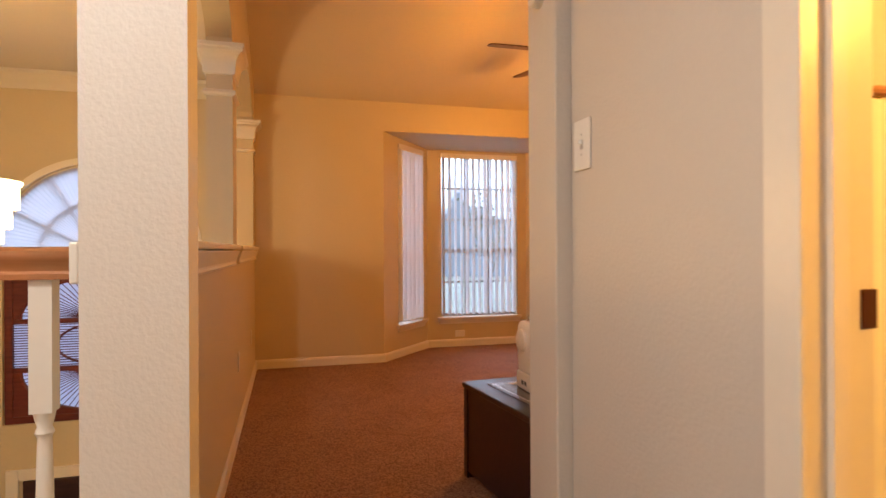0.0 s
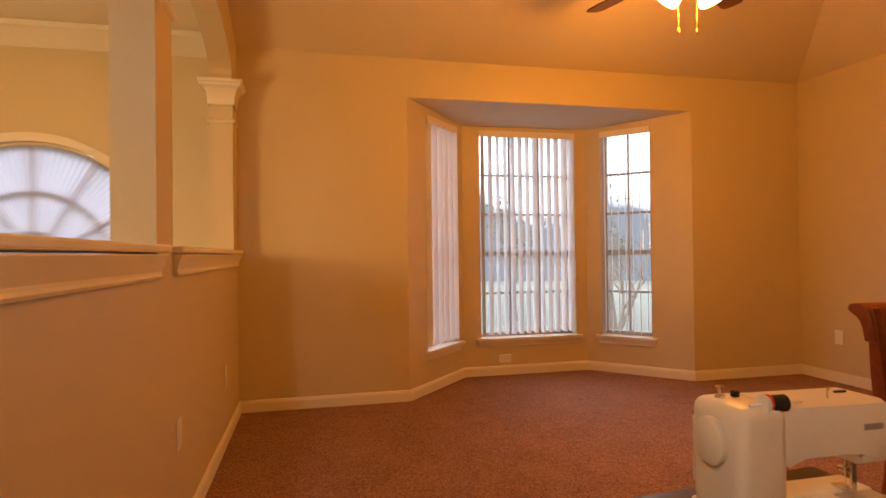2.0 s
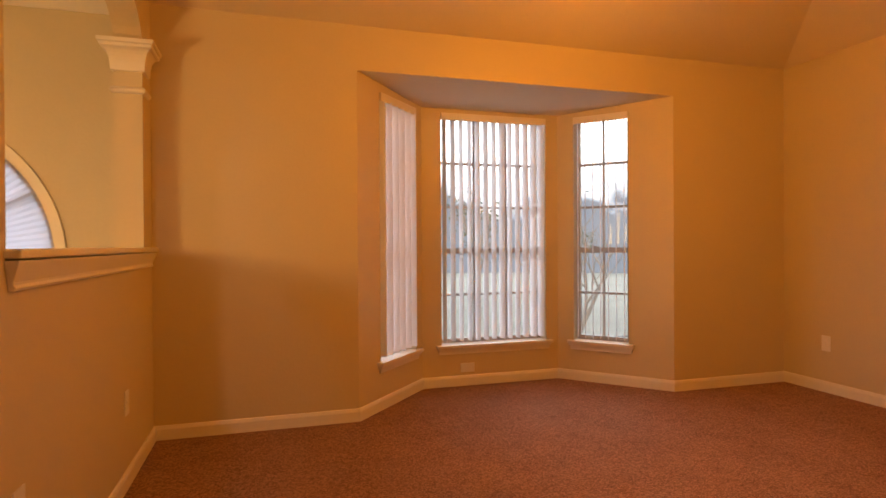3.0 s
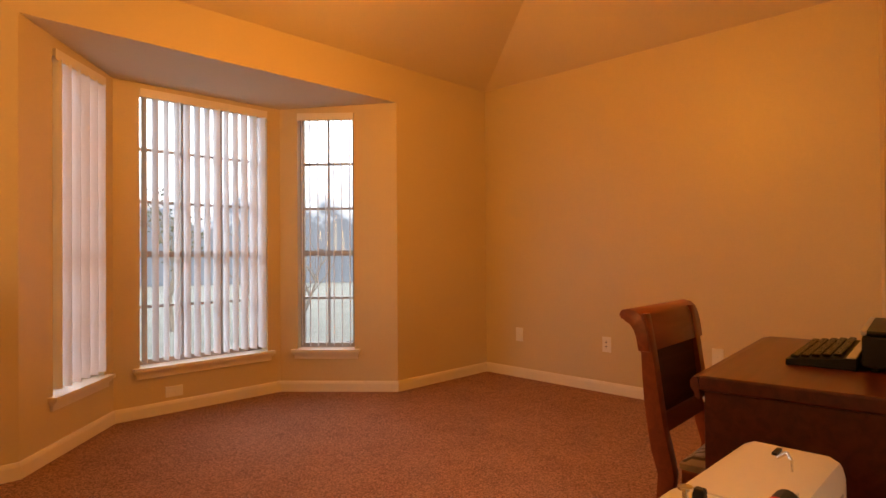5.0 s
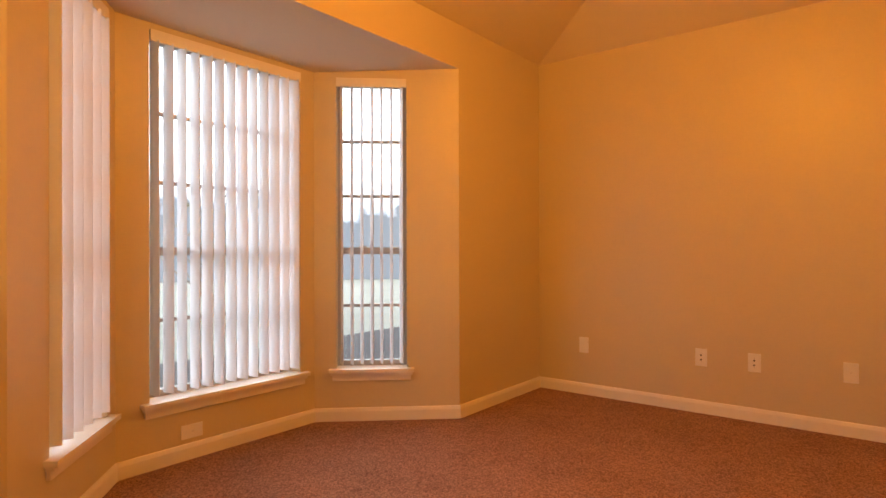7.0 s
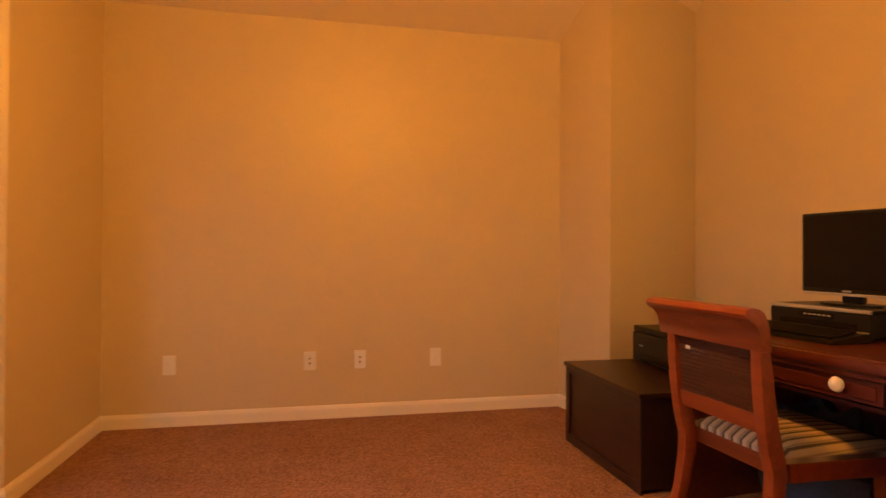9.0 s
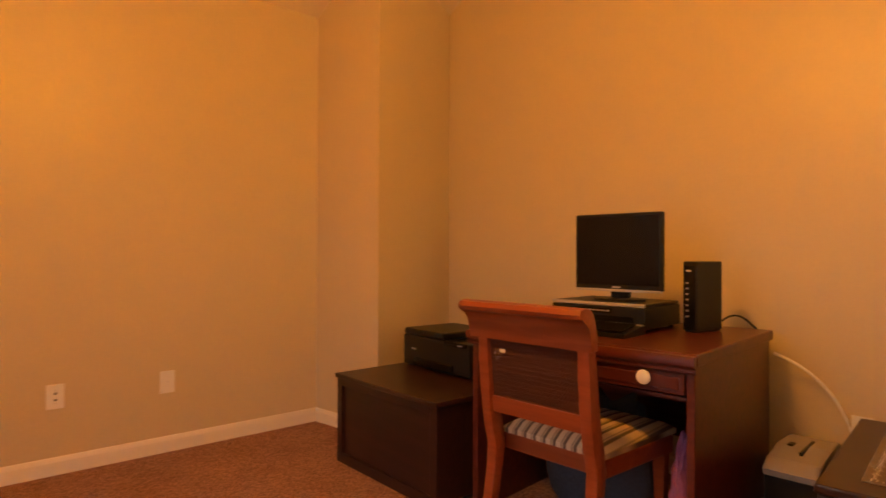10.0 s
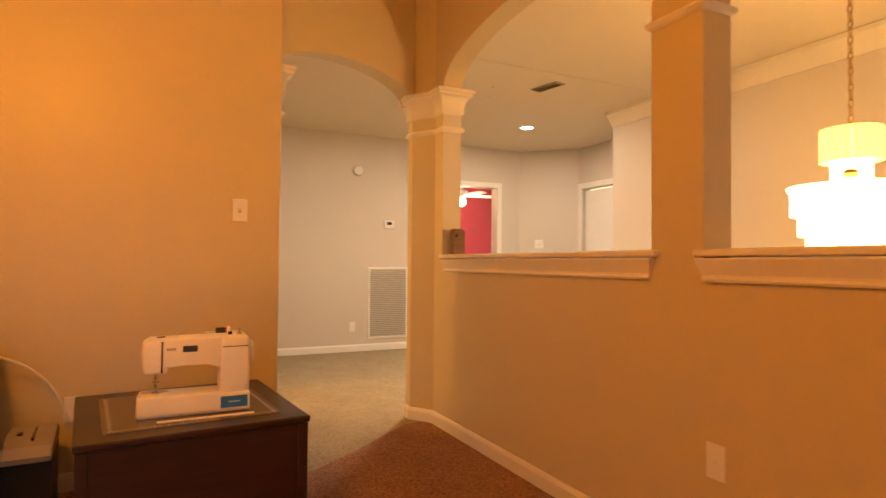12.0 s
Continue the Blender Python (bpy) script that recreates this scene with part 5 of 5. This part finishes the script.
part("display", box(0.000, 0.055, 0.0722, 0.0740, H - 0.052, H - 0.030), material("lcd", (0.05, 0.07, 0.13), 0.2), sw, "small dark display")
part("stitch_chart", box(-0.195, -0.095, 0.0815, 0.0828, 0.10, H - 0.045, 0.0005), WHITE, sw)
part("chart_line", box(-0.195, -0.095, 0.0828, 0.0834, H - 0.040, H - 0.037), BLACK, sw)
part("front_logo", box(0.080, 0.115, 0.0722, 0.0732, H - 0.045, H - 0.036), ALU, sw)
part("thread_slot", box(0.127, 0.133, 0.0700, 0.0735, 0.155, H - 0.012), BLACK, sw)
part("needle_bar", lathe([(0.004, 0.100), (0.004, 0.155)], 10, None, (0.150, 0.01, 0)), CHROME, sw)
part("needle_clamp", box(0.138, 0.162, 0.000, 0.022, 0.112, 0.124, 0.003), CHROME, sw)
part("needle", lathe([(0.0004, 0.078), (0.001, 0.085), (0.001, 0.112)], 6, None, (0.150, 0.01, 0)), CHROME, sw)
part("presser_foot", box(0.134, 0.166, 0.0, 0.036, 0.0765, 0.081, 0.0015), CHROME, sw)
part("foot_shank", box(0.143, 0.157, -0.012, -0.004, 0.079, 0.150, 0.002), CHROME, sw)
part("needle_plate", box(0.105, 0.205, -0.05, -0.002, 0.0722, 0.0745), SILVER, sw)
hw = part("hand_wheel", moved(lathe([(0.0, 0.0), (0.040, 0.0), (0.046, 0.006), (0.046, 0.020), (0.038, 0.026), (0.0, 0.027)], 24), pose(-0.200, 0.0, 0.205, 0, -90)), IVORY, sw, "", True)
part("bobbin_winder", lathe([(0.012, 0.0), (0.012, 0.006), (0.004, 0.008), (0.004, 0.020), (0.009, 0.021), (0.009, 0.024), (0.0, 0.025)], 14, None, (-0.165, 0.03, H - 0.001)), CHROME, sw)
part("winder_stop", box(-0.135, -0.120, 0.02, 0.035, H - 0.002, H + 0.012, 0.003), BLACK, sw)
sp = part("spool_pin", moved(lathe([(0.003, 0.0), (0.003, 0.13), (0.0, 0.132)], 8), pose(-0.165, -0.058, H + 0.003, 0, 90)), WHITE, sw)
part("spool_cap", moved(lathe([(0.019, 0.0), (0.021, 0.004), (0.017, 0.012), (0.006, 0.014)], 18), pose(-0.135, -0.058, H + 0.003, 0, 90)), WHITE, sp)
part("red_spool_end", moved(lathe([(0.0165, 0.0), (0.0165, 0.004)], 18), pose(-0.121, -0.058, H + 0.005, 0, 90)), material("red_plastic", (0.6, 0.03, 0.03), 0.4), sp)
part("thread_spool", moved(lathe([(0.0155, 0.0), (0.0165, 0.003), (0.0165, 0.036), (0.0155, 0.039)], 18), pose(-0.116, -0.058, H + 0.003, 0, 90)), material("black_thread", (0.015, 0.015, 0.02), 0.7, 0, 0.2, 20, 300, 0.6, 0.001), sp)
part("thread_guide", tube([(0.06, -0.03, H - 0.008), (0.06, -0.03, H + 0.012), (0.075, -0.02, H + 0.016), (0.085, -0.005, H + 0.004)], 0.0022, 6), CHROME, sw)
part("take_up_slot", box(0.120, 0.150, 0.005, 0.012, H - 0.006, H + 0.0005), BLACK, sw)
part("rating_plate", box(-0.175, -0.130, -0.0838, -0.0815, 0.085, 0.118), SILVER, sw, "grey rating plate")
for z in (0.090, 0.098, 0.106, 0.112):
    part("rating_text", box(-0.171, -0.138, -0.0843, -0.0838, z, z + 0.002), BLACK, sw)
for x, z in ((-0.19, 0.045), (-0.14, 0.030), (0.19, 0.03), (-0.10, 0.05)):
    part("screw_hole", moved(lathe([(0.0, 0), (0.005, 0), (0.005, 0.001), (0, 0.001)], 10), pose(x, -0.0850, z, 90)), BLACK, sw)
part("rear_logo", box(0.110, 0.160, -0.0733, -0.0722, H - 0.058, H - 0.046), ALU, sw)
for y in (-0.035, 0.0):
    part("socket", box(-0.2062, -0.2048, y, y + 0.020, 0.022, 0.040), BLACK, sw)

GREYP = material("grey_plastic", (0.30, 0.27, 0.24), 0.45, 0, 0.06, 6, 90, 0.05, 0.001)
# shredder between desk and chest
sd = thing("paper_shredder", pose(2.150, 1.985, 0, 0, 0, 4), "black waste bin with a grey shredder head", "shredder")
part("bin", prism([(-0.085, -0.165), (0.085, -0.165), (0.085, 0.165), (-0.085, 0.165)], 0.0, 0.29, None, 0.01), BLACK, sd)
part("head", sheet([(-0.19, 0.291), (0.19, 0.291), (0.20, 0.315), (0.15, 0.345), (0.0, 0.362), (-0.15, 0.358), (-0.19, 0.33)], 0.17, lambda u, v, w: (w - 0.085, u, v), None, 0.008), GREYP, sd, "grey plastic head")
part("slot", box(-0.015, -0.006, -0.09, 0.09, 0.352, 0.3635), BLACK, sd)
part("switch", box(0.03, 0.05, -0.02, 0.02, 0.350, 0.366, 0.003), BLACK, sd)

# cables at the wall
cb = thing("power_cable", pose(0, 0, 0), "white cable hanging from the desk to the wall", "cable")
part("lead", tube(bezier((2.315, 1.80, 0.66), (2.20, 1.76, 0.62), (2.10, 1.72, 0.52), (2.06, 1.71, 0.34), 20), 0.006, 8), WHITE, cb)
cb = thing("power_cable", pose(0, 0, 0), "black cable behind the monitor", "cable")
part("lead", tube(bezier((2.42, 2.04, 0.80), (2.37, 2.0, 0.86), (2.36, 1.92, 0.78), (2.36, 1.86, 0.762), 16), 0.004, 6), BLACK, cb)
plate(pose(2.04, S + 0.001, 0.38, 0, 0, 180), 0.074, 0.118, "white outlet plate behind the chest", "outlet")

# white fan in the bedroom beyond the hall
bf = thing("ceiling_fan", pose(-2.47, -3.0, 2.10), "white ceiling fan with a lit globe in the bedroom", "ceiling fan")
part("motor_housing", lathe([(0.0, 0.0), (0.09, 0.01), (0.11, 0.04), (0.11, 0.10), (0.08, 0.13), (0.02, 0.15)], 20), WHITE, bf, "", True)
part("downrod", lathe([(0.013, 0.14), (0.013, 0.55)], 10), WHITE, bf, "", True)
part("canopy", lathe([(0.02, 0.53), (0.06, 0.56), (0.07, 0.599)], 18), WHITE, bf, "", True)
part("globe", lathe([(0.0, -0.13), (0.05, -0.12), (0.075, -0.08), (0.07, -0.03), (0.04, -0.002)], 20), LED, bf, "lit white glass globe", True)
for k in range(5):
    own = prism([(0.12, -0.05), (0.45, -0.065), (0.56, -0.05), (0.58, 0.0), (0.56, 0.05), (0.45, 0.065), (0.12, 0.05)], -0.004, 0.004)
    part("blade", moved(own, pose(0, 0, 0.035, 0, 0, 100 + 72 * k) @ pose(0, 0, 0, -12)), WHITE, bf)
